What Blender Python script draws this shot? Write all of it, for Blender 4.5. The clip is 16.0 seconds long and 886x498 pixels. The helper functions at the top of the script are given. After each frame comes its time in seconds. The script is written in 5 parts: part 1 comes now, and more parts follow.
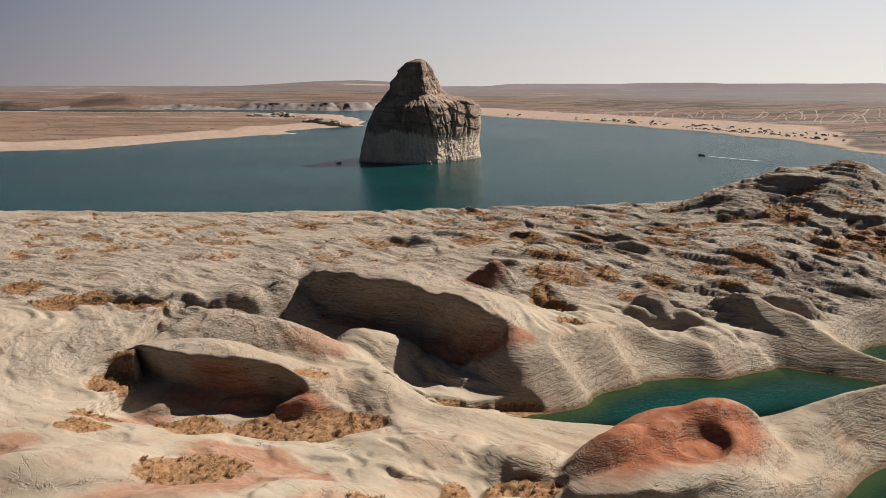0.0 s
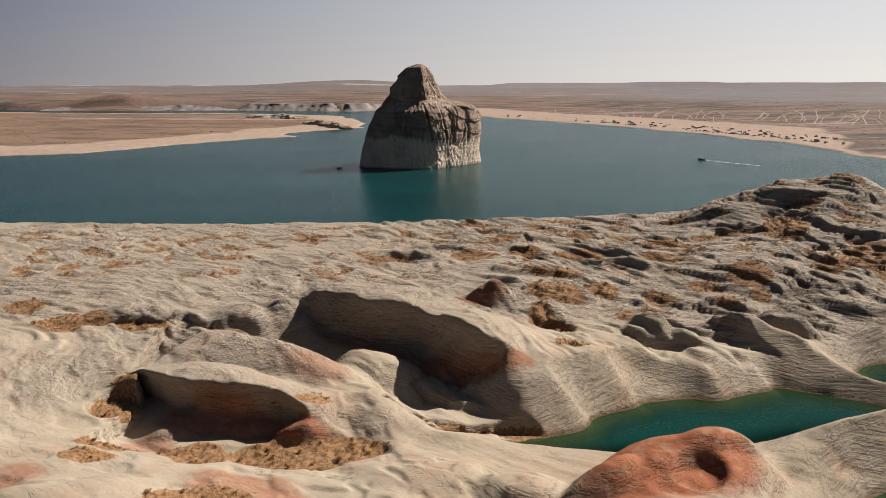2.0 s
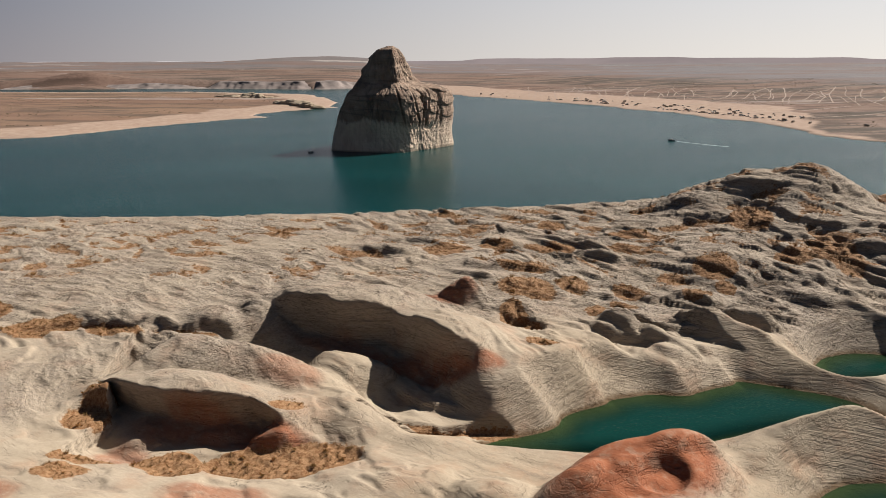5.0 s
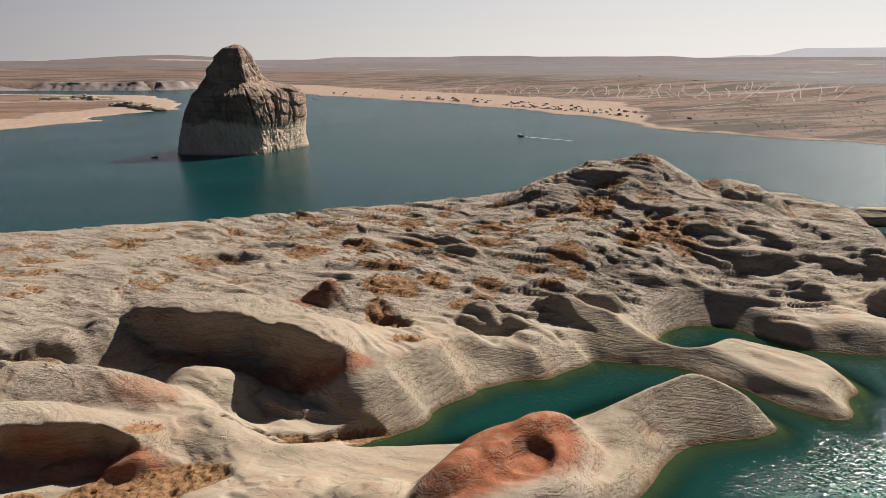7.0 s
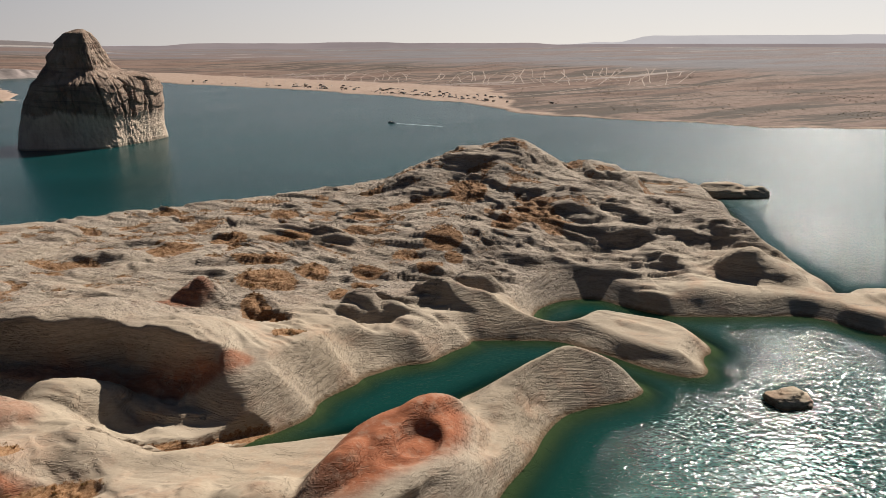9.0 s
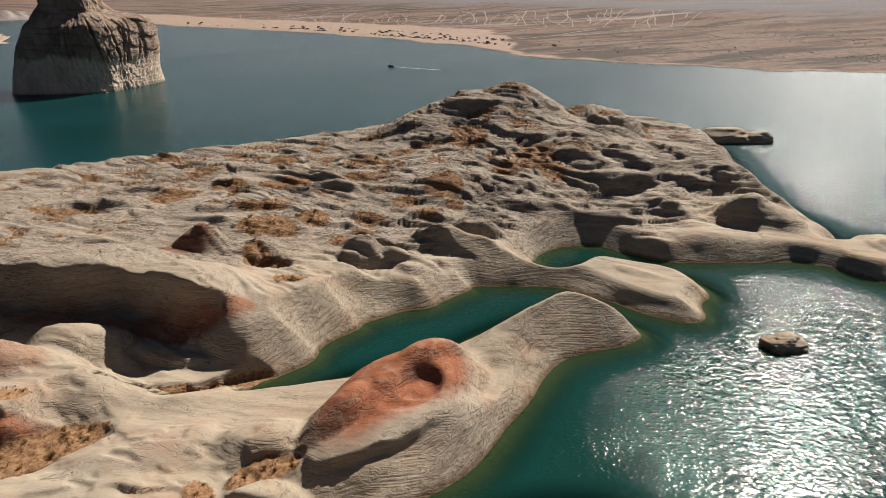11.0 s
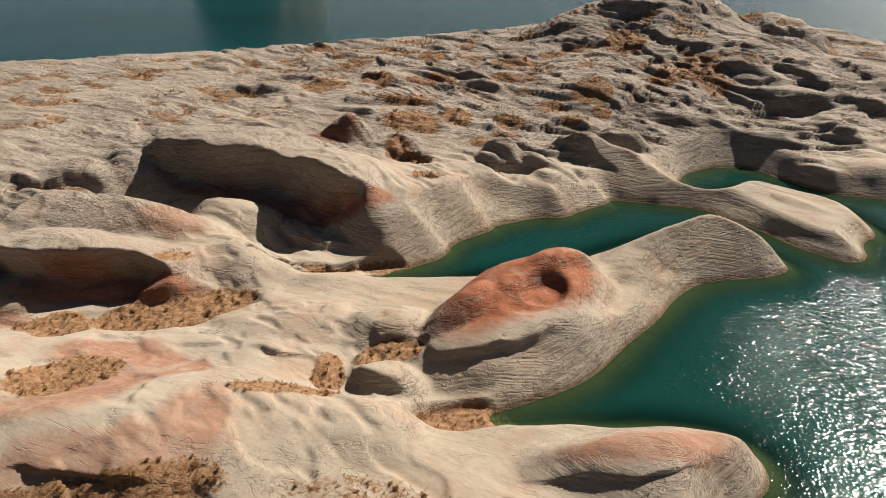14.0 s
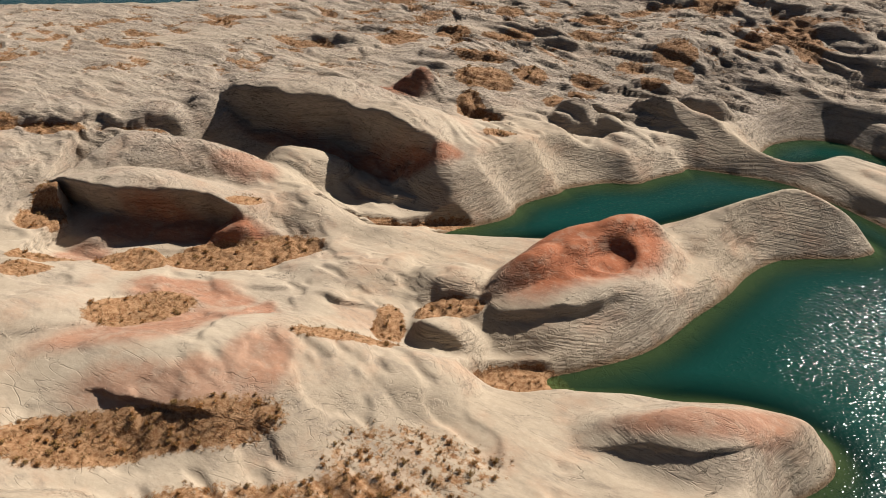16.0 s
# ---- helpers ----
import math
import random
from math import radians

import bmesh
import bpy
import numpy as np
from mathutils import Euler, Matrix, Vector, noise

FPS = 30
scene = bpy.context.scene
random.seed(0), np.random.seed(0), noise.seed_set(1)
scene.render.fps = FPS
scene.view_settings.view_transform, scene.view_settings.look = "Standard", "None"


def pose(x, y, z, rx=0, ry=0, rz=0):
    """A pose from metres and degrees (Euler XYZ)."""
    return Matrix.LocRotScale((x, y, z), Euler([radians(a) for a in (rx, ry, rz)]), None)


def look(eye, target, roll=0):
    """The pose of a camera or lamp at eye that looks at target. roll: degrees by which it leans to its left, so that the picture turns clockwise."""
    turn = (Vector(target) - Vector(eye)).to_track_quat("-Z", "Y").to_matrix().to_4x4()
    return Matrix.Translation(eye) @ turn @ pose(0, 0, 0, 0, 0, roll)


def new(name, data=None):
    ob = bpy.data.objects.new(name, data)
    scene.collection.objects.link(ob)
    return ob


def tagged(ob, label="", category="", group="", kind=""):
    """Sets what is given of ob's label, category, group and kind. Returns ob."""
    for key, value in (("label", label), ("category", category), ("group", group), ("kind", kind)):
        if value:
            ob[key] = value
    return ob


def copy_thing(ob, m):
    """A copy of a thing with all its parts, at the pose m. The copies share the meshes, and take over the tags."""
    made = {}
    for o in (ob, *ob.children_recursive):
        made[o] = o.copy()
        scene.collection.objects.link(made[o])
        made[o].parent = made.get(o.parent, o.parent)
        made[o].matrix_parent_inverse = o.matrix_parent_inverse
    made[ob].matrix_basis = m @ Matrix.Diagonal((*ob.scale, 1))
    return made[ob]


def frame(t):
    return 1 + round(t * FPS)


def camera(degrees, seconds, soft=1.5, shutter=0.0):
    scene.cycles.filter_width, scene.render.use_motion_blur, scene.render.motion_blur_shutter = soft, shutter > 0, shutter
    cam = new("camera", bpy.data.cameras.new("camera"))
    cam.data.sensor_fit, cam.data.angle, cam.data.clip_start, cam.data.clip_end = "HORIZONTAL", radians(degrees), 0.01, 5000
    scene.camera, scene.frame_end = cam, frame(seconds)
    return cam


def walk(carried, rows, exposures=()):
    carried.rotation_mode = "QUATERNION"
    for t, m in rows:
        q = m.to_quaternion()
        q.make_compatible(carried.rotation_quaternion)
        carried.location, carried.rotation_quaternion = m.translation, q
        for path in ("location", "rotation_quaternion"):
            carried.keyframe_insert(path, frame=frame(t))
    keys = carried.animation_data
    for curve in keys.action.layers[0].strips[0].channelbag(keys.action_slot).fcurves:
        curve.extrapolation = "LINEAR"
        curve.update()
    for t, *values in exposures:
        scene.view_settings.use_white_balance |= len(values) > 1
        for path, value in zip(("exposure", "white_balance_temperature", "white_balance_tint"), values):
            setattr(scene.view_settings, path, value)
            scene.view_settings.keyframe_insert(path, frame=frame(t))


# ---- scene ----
cam = camera(65.50, 16.0, soft=0.6)
PATH = [
    (0, (0.000, 0.000, 45.000), (0.000, 48.648, 33.452), -0.05),
    (0.5, (0.028, -0.052, 45.525), (0.026, 48.592, 33.960), -0.04),
    (1, (0.036, 0.025, 46.610), (0.038, 48.658, 34.997), -0.02),
    (1.5, (0.083, 0.042, 47.779), (0.072, 48.670, 36.145), -0.06),
    (2, (0.147, 0.043, 48.939), (0.118, 48.667, 37.290), -0.11),
    (2.5, (0.245, 0.051, 50.060), (0.204, 48.656, 38.330), -0.11),
    (3, (0.369, 0.107, 51.171), (0.313, 48.354, 38.048), -0.11),
    (5.5, (0.734, 0.286, 53.258), (4.242, 48.344, 39.910), -0.20),
    (6, (0.726, 0.196, 53.345), (6.644, 48.007, 39.965), -0.20),
    (6.5, (0.728, 0.232, 53.363), (9.417, 47.613, 39.962), -0.22),
    (7, (0.717, 0.335, 53.293), (12.382, 47.066, 39.871), -0.20),
    (7.5, (0.681, 0.324, 53.332), (15.161, 46.252, 39.880), -0.20),
    (8, (0.673, 0.409, 53.306), (17.696, 45.446, 39.819), -0.19),
    (8.5, (0.607, 0.405, 53.203), (20.043, 44.341, 39.353), -0.15),
    (9, (0.486, 0.501, 53.175), (20.505, 44.024, 38.857), -0.09),
    (11.5, (0.575, 0.461, 53.235), (19.907, 42.441, 34.158), -0.04),
    (12, (0.609, 0.477, 53.212), (19.758, 42.065, 33.116), -0.02),
    (12.5, (0.431, 0.612, 52.978), (16.901, 42.875, 31.941), 0.08),
    (13, (0.520, 0.467, 52.790), (11.114, 44.131, 30.852), 0.13),
    (13.5, (0.772, 0.228, 52.935), (10.240, 43.595, 29.920), 0.13),
    (14, (0.812, 0.184, 52.957), (10.055, 42.961, 28.778), 0.13),
    (14.5, (0.794, 0.241, 52.802), (9.865, 42.432, 27.550), 0.20),
    (15, (0.720, 0.368, 52.620), (9.669, 41.956, 26.346), 0.27),
    (15.5, (0.582, 0.621, 52.445), (9.016, 42.021, 25.706), 0.33),
    (16, (0.572, 0.680, 52.409), (5.085, 42.711, 25.705), 0.48),
]
walk(cam, [(t, look(eye, target, roll)) for t, eye, target, roll in PATH],
     [(0, 0.66), (3, 0.67), (7, 0.69), (9, 0.58), (11.5, 0.66), (13.5, 0.76), (16, 0.78)])

# ---- light ----
SUN_AZ, SUN_EL = 58.0, 40.0
world = bpy.data.worlds.new("sky")
scene.world = world
world.use_nodes = True
wn = world.node_tree.nodes
sky = wn.new("ShaderNodeTexSky")
sky.sky_type = "NISHITA"
sky.sun_disc = False
sky.sun_elevation = radians(SUN_EL)
sky.sun_rotation = radians(SUN_AZ)
sky.altitude = 1100
sky.air_density = 1.0
sky.dust_density = 1.0
sky.ozone_density = 1.0
wn["Background"].inputs["Strength"].default_value = 0.0175
wl = world.node_tree.links
# dusty haze low in the sky, whiter towards the sun
coord, split = wn.new("ShaderNodeTexCoord"), wn.new("ShaderNodeSeparateXYZ")
wl.new(coord.outputs["Generated"], split.inputs[0])
low = wn.new("ShaderNodeMapRange")
low.interpolation_type = "SMOOTHSTEP"
for i, value in enumerate((0.10, 0.27, 0.94, 0.0)):
    low.inputs[i + 1].default_value = value
wl.new(split.outputs[2], low.inputs[0])
toward = wn.new("ShaderNodeVectorMath")
toward.operation = "DOT_PRODUCT"
toward.inputs[1].default_value = (math.sin(radians(SUN_AZ)), math.cos(radians(SUN_AZ)), 0)
wl.new(coord.outputs["Generated"], toward.inputs[0])
side = wn.new("ShaderNodeMapRange")
for i, value in enumerate((-0.12, 1.0, 0.0, 1.0)):
    side.inputs[i + 1].default_value = value
wl.new(toward.outputs["Value"], side.inputs[0])
lift = wn.new("ShaderNodeMapRange")
for i, value in enumerate((0.0, 0.13, 0.0, 1.0)):
    lift.inputs[i + 1].default_value = value
wl.new(split.outputs[2], lift.inputs[0])
bands = []
for away, sunward in (((7.2, 6.7, 7.9, 1), (34.0, 32.2, 30.0, 1)), ((3.4, 4.4, 6.8, 1), (28.0, 28.6, 30.0, 1))):
    band = wn.new("ShaderNodeMix")
    band.data_type = "RGBA"
    band.inputs[6].default_value, band.inputs[7].default_value = away, sunward
    wl.new(side.outputs[0], band.inputs[0])
    bands.append(band)
haze = wn.new("ShaderNodeMix")
haze.data_type = "RGBA"
wl.new(lift.outputs[0], haze.inputs[0])
wl.new(bands[0].outputs[2], haze.inputs[6])
wl.new(bands[1].outputs[2], haze.inputs[7])
air = wn.new("ShaderNodeMix")
air.data_type = "RGBA"
wl.new(low.outputs[0], air.inputs[0])
wl.new(sky.outputs[0], air.inputs[6])
wl.new(haze.outputs[2], air.inputs[7])
wl.new(air.outputs[2], wn["Background"].inputs["Color"])

sun = new("sun", bpy.data.lights.new("sun", "SUN"))
sun.data.energy = 5.0
sun.data.angle = radians(0.53)
sun.data.color = (1.0, 0.935, 0.845)
sa, se = radians(SUN_AZ), radians(SUN_EL)
sun.matrix_world = look((300 * math.sin(sa), 300 * math.cos(sa), 300 * math.tan(se)), (0, 0, 0))


# ---- materials ----
def material(name):
    m = bpy.data.materials.new(name)
    m.use_nodes = True
    return m, m.node_tree.nodes, m.node_tree.links, m.node_tree.nodes["Principled BSDF"]


def node(ns, kind, **inputs):
    n = ns.new(kind)
    for key, value in inputs.items():
        n.inputs[key.replace("_", " ")].default_value = value
    return n


def mixed(m, fac, a, b, blend="MIX"):
    """A colour mix; fac, a and b are sockets or values."""
    ns, ls = m.node_tree.nodes, m.node_tree.links
    n = ns.new("ShaderNodeMix")
    n.data_type, n.blend_type = "RGBA", blend
    for socket, v in ((n.inputs[0], fac), (n.inputs[6], a), (n.inputs[7], b)):
        if isinstance(v, bpy.types.NodeSocket):
            ls.new(v, socket)
        elif isinstance(v, tuple):
            socket.default_value = (*v, 1)
        else:
            socket.default_value = v
    return n.outputs[2]


def ramp(m, source, lo, hi, out_lo=0.0, out_hi=1.0):
    ns, ls = m.node_tree.nodes, m.node_tree.links
    n = ns.new("ShaderNodeMapRange")
    n.interpolation_type = "SMOOTHSTEP"
    for i, v in enumerate((lo, hi, out_lo, out_hi)):
        n.inputs[i + 1].default_value = v
    ls.new(source, n.inputs[0])
    return n.outputs[0]


def maths(m, op, a, b=0.0):
    ns, ls = m.node_tree.nodes, m.node_tree.links
    n = ns.new("ShaderNodeMath")
    n.operation = op
    for socket, v in zip(n.inputs, (a, b)):
        if isinstance(v, bpy.types.NodeSocket):
            ls.new(v, socket)
        else:
            socket.default_value = v
    return n.outputs[0]


def noise_tex(m, scale, detail=4.0, rough=0.55, stretch=(1, 1, 1), turn=(0, 0, 0), distort=0.0):
    ns, ls = m.node_tree.nodes, m.node_tree.links
    geo = ns.new("ShaderNodeNewGeometry")
    mp = ns.new("ShaderNodeMapping")
    mp.vector_type = "TEXTURE"
    mp.inputs["Scale"].default_value = [1 / k for k in stretch]
    mp.inputs["Rotation"].default_value = [radians(a) for a in turn]
    ls.new(geo.outputs["Position"], mp.inputs[0])
    n = ns.new("ShaderNodeTexNoise")
    n.inputs["Scale"].default_value, n.inputs["Detail"].default_value = scale, detail
    n.inputs["Roughness"].default_value, n.inputs["Distortion"].default_value = rough, distort
    ls.new(mp.outputs[0], n.inputs["Vector"])
    return n.outputs[0]


def attribute(m, name):
    n = m.node_tree.nodes.new("ShaderNodeAttribute")
    n.attribute_name = name
    return n.outputs["Fac"]


def height(m):
    ns, ls = m.node_tree.nodes, m.node_tree.links
    geo, sep = ns.new("ShaderNodeNewGeometry"), ns.new("ShaderNodeSeparateXYZ")
    ls.new(geo.outputs["Position"], sep.inputs[0])
    return sep.outputs[2]


def steepness(m):
    """0 on level rock, 1 on steep faces."""
    ns, ls = m.node_tree.nodes, m.node_tree.links
    geo, sep = ns.new("ShaderNodeNewGeometry"), ns.new("ShaderNodeSeparateXYZ")
    ls.new(geo.outputs["Normal"], sep.inputs[0])
    return ramp(m, sep.outputs[2], 0.95, 0.76)


def bump(m, source, strength, distance, after=None):
    ns, ls = m.node_tree.nodes, m.node_tree.links
    n = ns.new("ShaderNodeBump")
    n.inputs["Strength"].default_value, n.inputs["Distance"].default_value = strength, distance
    ls.new(source, n.inputs["Height"])
    if after:
        ls.new(after, n.inputs["Normal"])
    return n.outputs[0]


def sandstone():
    m, ns, ls, p = material("sandstone")
    big = noise_tex(m, 0.05, 4)
    streak = noise_tex(m, 0.5, 6, 0.68, (0.35, 1.3, 3.0), (0, 0, -34), 0.6)
    beds = noise_tex(m, 1.0, 5, 0.62, (0.05, 0.15, 1.5), (8, -4, -33), 0.25)
    grain = noise_tex(m, 7.0, 6, 0.72)
    grey, face = attribute(m, "grey"), steepness(m)
    col = mixed(m, ramp(m, big, 0.35, 0.65), (0.335, 0.268, 0.194), (0.385, 0.318, 0.238))
    col = mixed(m, ramp(m, noise_tex(m, 0.16, 4, 0.6), 0.48, 0.72, 0.0, 0.55), col, (0.354, 0.208, 0.131))
    col = mixed(m, ramp(m, streak, 0.48, 0.74, 0.0, 0.8), col, (0.208, 0.166, 0.127))
    col = mixed(m, maths(m, "MULTIPLY", grey, ramp(m, streak, 0.25, 0.6, 0.45, 1.0)), col, (0.330, 0.274, 0.226))
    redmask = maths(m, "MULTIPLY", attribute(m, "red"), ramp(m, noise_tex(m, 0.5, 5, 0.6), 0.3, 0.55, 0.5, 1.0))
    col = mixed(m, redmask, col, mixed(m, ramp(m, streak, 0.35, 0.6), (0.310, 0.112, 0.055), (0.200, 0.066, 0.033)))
    worn = ramp(m, grey, 0.18, 0.52, 0.22, 1.0)
    mottle = noise_tex(m, 2.3, 7, 0.74, (0.6, 1, 1.6), (0, 0, -34))
    col = mixed(m, maths(m, "MULTIPLY", worn, ramp(m, mottle, 0.51, 0.62, 0.0, 0.46)), col, (0.150, 0.116, 0.090))
    col = mixed(m, ramp(m, mottle, 0.5, 0.36, 0.0, 0.30), col, (0.46, 0.38, 0.295))
    lines = mixed(m, ramp(m, beds, 0.50, 0.68), (1, 1, 1), (0.60, 0.56, 0.53))
    col = mixed(m, maths(m, "MAXIMUM", ramp(m, grey, 0.42, 0.85, 0.10, 1.0), maths(m, "MULTIPLY", face, 0.5)), col, mixed(m, 1.0, col, lines, "MULTIPLY"))
    col = mixed(m, maths(m, "MULTIPLY", worn, ramp(m, grain, 0.50, 0.66, 0.0, 0.50)), col, (0.146, 0.115, 0.089))
    # thin leaves of the tilted beds, in two sets that cut across each other
    set_a = noise_tex(m, 1.0, 2, 0.55, (0.07, 0.22, 5.5), (10, -2, -33), 0.15)
    set_b = noise_tex(m, 1.0, 2, 0.55, (0.08, 0.22, 5.0), (-12, 3, -46), 0.15)
    leaf = mixed(m, ramp(m, noise_tex(m, 0.07, 3), 0.47, 0.53), set_a, set_b)
    bare = maths(m, "MULTIPLY", ramp(m, noise_tex(m, 0.12, 4, 0.6), 0.40, 0.58, 0.15, 1.0), maths(m, "MAXIMUM", ramp(m, grey, 0.56, 0.85, 0.04, 0.85), maths(m, "MULTIPLY", face, 0.38)))
    col = mixed(m, maths(m, "MULTIPLY", ramp(m, leaf, 0.55, 0.62), maths(m, "MULTIPLY", bare, 0.66)), col, (0.125, 0.098, 0.078))
    col = mixed(m, maths(m, "MULTIPLY", ramp(m, leaf, 0.46, 0.38), maths(m, "MULTIPLY", bare, 0.35)), col, (0.47, 0.39, 0.30))
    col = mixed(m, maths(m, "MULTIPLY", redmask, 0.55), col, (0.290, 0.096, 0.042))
    # cracks: thin dark seams that follow the bedding
    seam = noise_tex(m, 0.42, 3, 0.5, (0.28, 1.1, 2.2), (0, 0, -34), 1.4)
    thin = ramp(m, maths(m, "ABSOLUTE", maths(m, "SUBTRACT", seam, 0.5)), 0.0, 0.015, 1.0, 0.0)
    crack = maths(m, "MULTIPLY", thin, ramp(m, noise_tex(m, 0.14, 3), 0.44, 0.56))
    seam = noise_tex(m, 0.7, 4, 0.55, (0.4, 1.3, 2.0), (0, 0, 18), 1.0)
    thin = ramp(m, maths(m, "ABSOLUTE", maths(m, "SUBTRACT", seam, 0.5)), 0.0, 0.018, 1.0, 0.0)
    crack = maths(m, "MAXIMUM", maths(m, "MULTIPLY", crack, ramp(m, grey, 0.35, 0.7, 0.15, 1.0)), maths(m, "MULTIPLY", thin, ramp(m, maths(m, "ADD", noise_tex(m, 0.2, 3, 0.5, (1, 1, 1.4)), maths(m, "MULTIPLY", grey, 0.30)), 0.70, 0.80)))
    col = mixed(m, maths(m, "MULTIPLY", crack, 0.8), col, (0.069, 0.050, 0.039))
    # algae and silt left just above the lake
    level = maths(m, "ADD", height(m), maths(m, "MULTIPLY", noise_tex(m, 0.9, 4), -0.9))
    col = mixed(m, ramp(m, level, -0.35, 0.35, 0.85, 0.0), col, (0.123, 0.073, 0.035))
    # below the waterline the colour goes to dark olive with depth
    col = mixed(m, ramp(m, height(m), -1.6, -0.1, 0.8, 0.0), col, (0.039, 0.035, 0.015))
    clods = noise_tex(m, 1.3, 6, 0.72)
    soil = maths(m, "ADD", attribute(m, "soil"), maths(m, "MULTIPLY", maths(m, "SUBTRACT", clods, 0.5), 1.5))
    soil = ramp(m, soil, 0.42, 0.66)
    earth = mixed(m, ramp(m, noise_tex(m, 2.2, 6, 0.75), 0.38, 0.62), (0.31, 0.185, 0.10), (0.17, 0.080, 0.034))
    col = mixed(m, soil, col, earth)
    ls.new(col, p.inputs["Base Color"])
    p.inputs["Roughness"].default_value = 0.92
    p.inputs["Specular IOR Level"].default_value = 0.2
    rugged = mixed(m, maths(m, "MAXIMUM", ramp(m, maths(m, "ADD", grey, noise_tex(m, 0.11, 3)), 0.72, 1.1, 0.02, 1.0), maths(m, "MULTIPLY", face, 0.45)), (0.5, 0.5, 0.5), beds)
    b = bump(m, rugged, 0.9, 0.8)
    pitted = mixed(m, ramp(m, grey, 0.12, 0.6, 0.22, 1.0), (0.5, 0.5, 0.5), noise_tex(m, 0.8, 6, 0.6, (0.5, 1, 1.6), (0, 0, -34)))
    b = bump(m, pitted, 0.5, 0.4, b)
    # scars where flakes have come off the steep faces
    flake = noise_tex(m, 0.55, 5, 0.62, (0.7, 1, 1.5), (10, 0, -34), 0.4)
    scars = maths(m, "ADD", ramp(m, flake, 0.47, 0.51), ramp(m, flake, 0.57, 0.60))
    b = bump(m, maths(m, "MULTIPLY", scars, maths(m, "MAXIMUM", maths(m, "MULTIPLY", face, 0.9), ramp(m, grey, 0.25, 0.7, 0.0, 0.6))), 0.8, 0.16, b)
    b = bump(m, mixed(m, bare, (0.5, 0.5, 0.5), leaf), 1.0, 0.55, b)
    b = bump(m, mixed(m, worn, (0.5, 0.5, 0.5), noise_tex(m, 2.4, 7, 0.72, (0.55, 1, 1.8), (0, 0, -34))), 0.65, 0.30, b)
    b = bump(m, maths(m, "MULTIPLY", crack, -1.0), 0.9, 0.3, b)
    ls.new(b, p.inputs["Normal"])
    return m


def lake():
    m, ns, ls, p = material("lake_water")
    wide = attribute(m, "wide")
    far = noise_tex(m, 0.012, 4, 0.6, (0.5, 1.6, 1))
    body = mixed(m, ramp(m, far, 0.35, 0.7), (0.003, 0.031, 0.023), (0.004, 0.038, 0.031))
    body = mixed(m, wide, body, mixed(m, ramp(m, far, 0.35, 0.7), (0.004, 0.032, 0.033), (0.005, 0.043, 0.045)))
    ls.new(body, p.inputs["Base Color"])
    # calm streaks lie between breezes that roughen the face
    breeze = ramp(m, noise_tex(m, 0.010, 4, 0.6, (0.35, 1.5, 1), (0, 0, 12)), 0.36, 0.62)
    ls.new(maths(m, "ADD", ramp(m, breeze, 0.0, 1.0, 0.085, 0.105), maths(m, "MULTIPLY", wide, 0.12)), p.inputs["Roughness"])
    ls.new(ramp(m, wide, 0.0, 1.0, 0.50, 0.30), p.inputs["Specular IOR Level"])
    p.inputs["IOR"].default_value = 1.33
    w = bump(m, noise_tex(m, 0.30, 3, 0.5, (0.7, 1.4, 1), (0, 0, 20)), 0.14, 0.6)
    # short crests on a smoother face
    crests = maths(m, "ADD", ramp(m, noise_tex(m, 2.5, 1, 0.4, (0.8, 1.25, 1), (0, 0, -15)), 0.48, 0.74), ramp(m, noise_tex(m, 1.2, 1, 0.4), 0.45, 0.75))
    crests = maths(m, "MULTIPLY", crests, ramp(m, attribute(m, "depth"), 1.5, 8.0, 0.25, 1.0))
    w = bump(m, crests, 1.0, 0.047, w)
    ls.new(w, p.inputs["Normal"])
    clear = ns.new("ShaderNodeBsdfTransparent")
    clear.inputs[0].default_value = (0.48, 0.70, 0.54, 1)
    mix = ns.new("ShaderNodeMixShader")
    depth = attribute(m, "depth")
    ls.new(ramp(m, depth, 0.0, 2.6, 0.12, 1.0), mix.inputs[0])
    ls.new(clear.outputs[0], mix.inputs[1])
    ls.new(p.outputs[0], mix.inputs[2])
    ls.new(mix.outputs[0], ns["Material Output"].inputs[0])
    return m


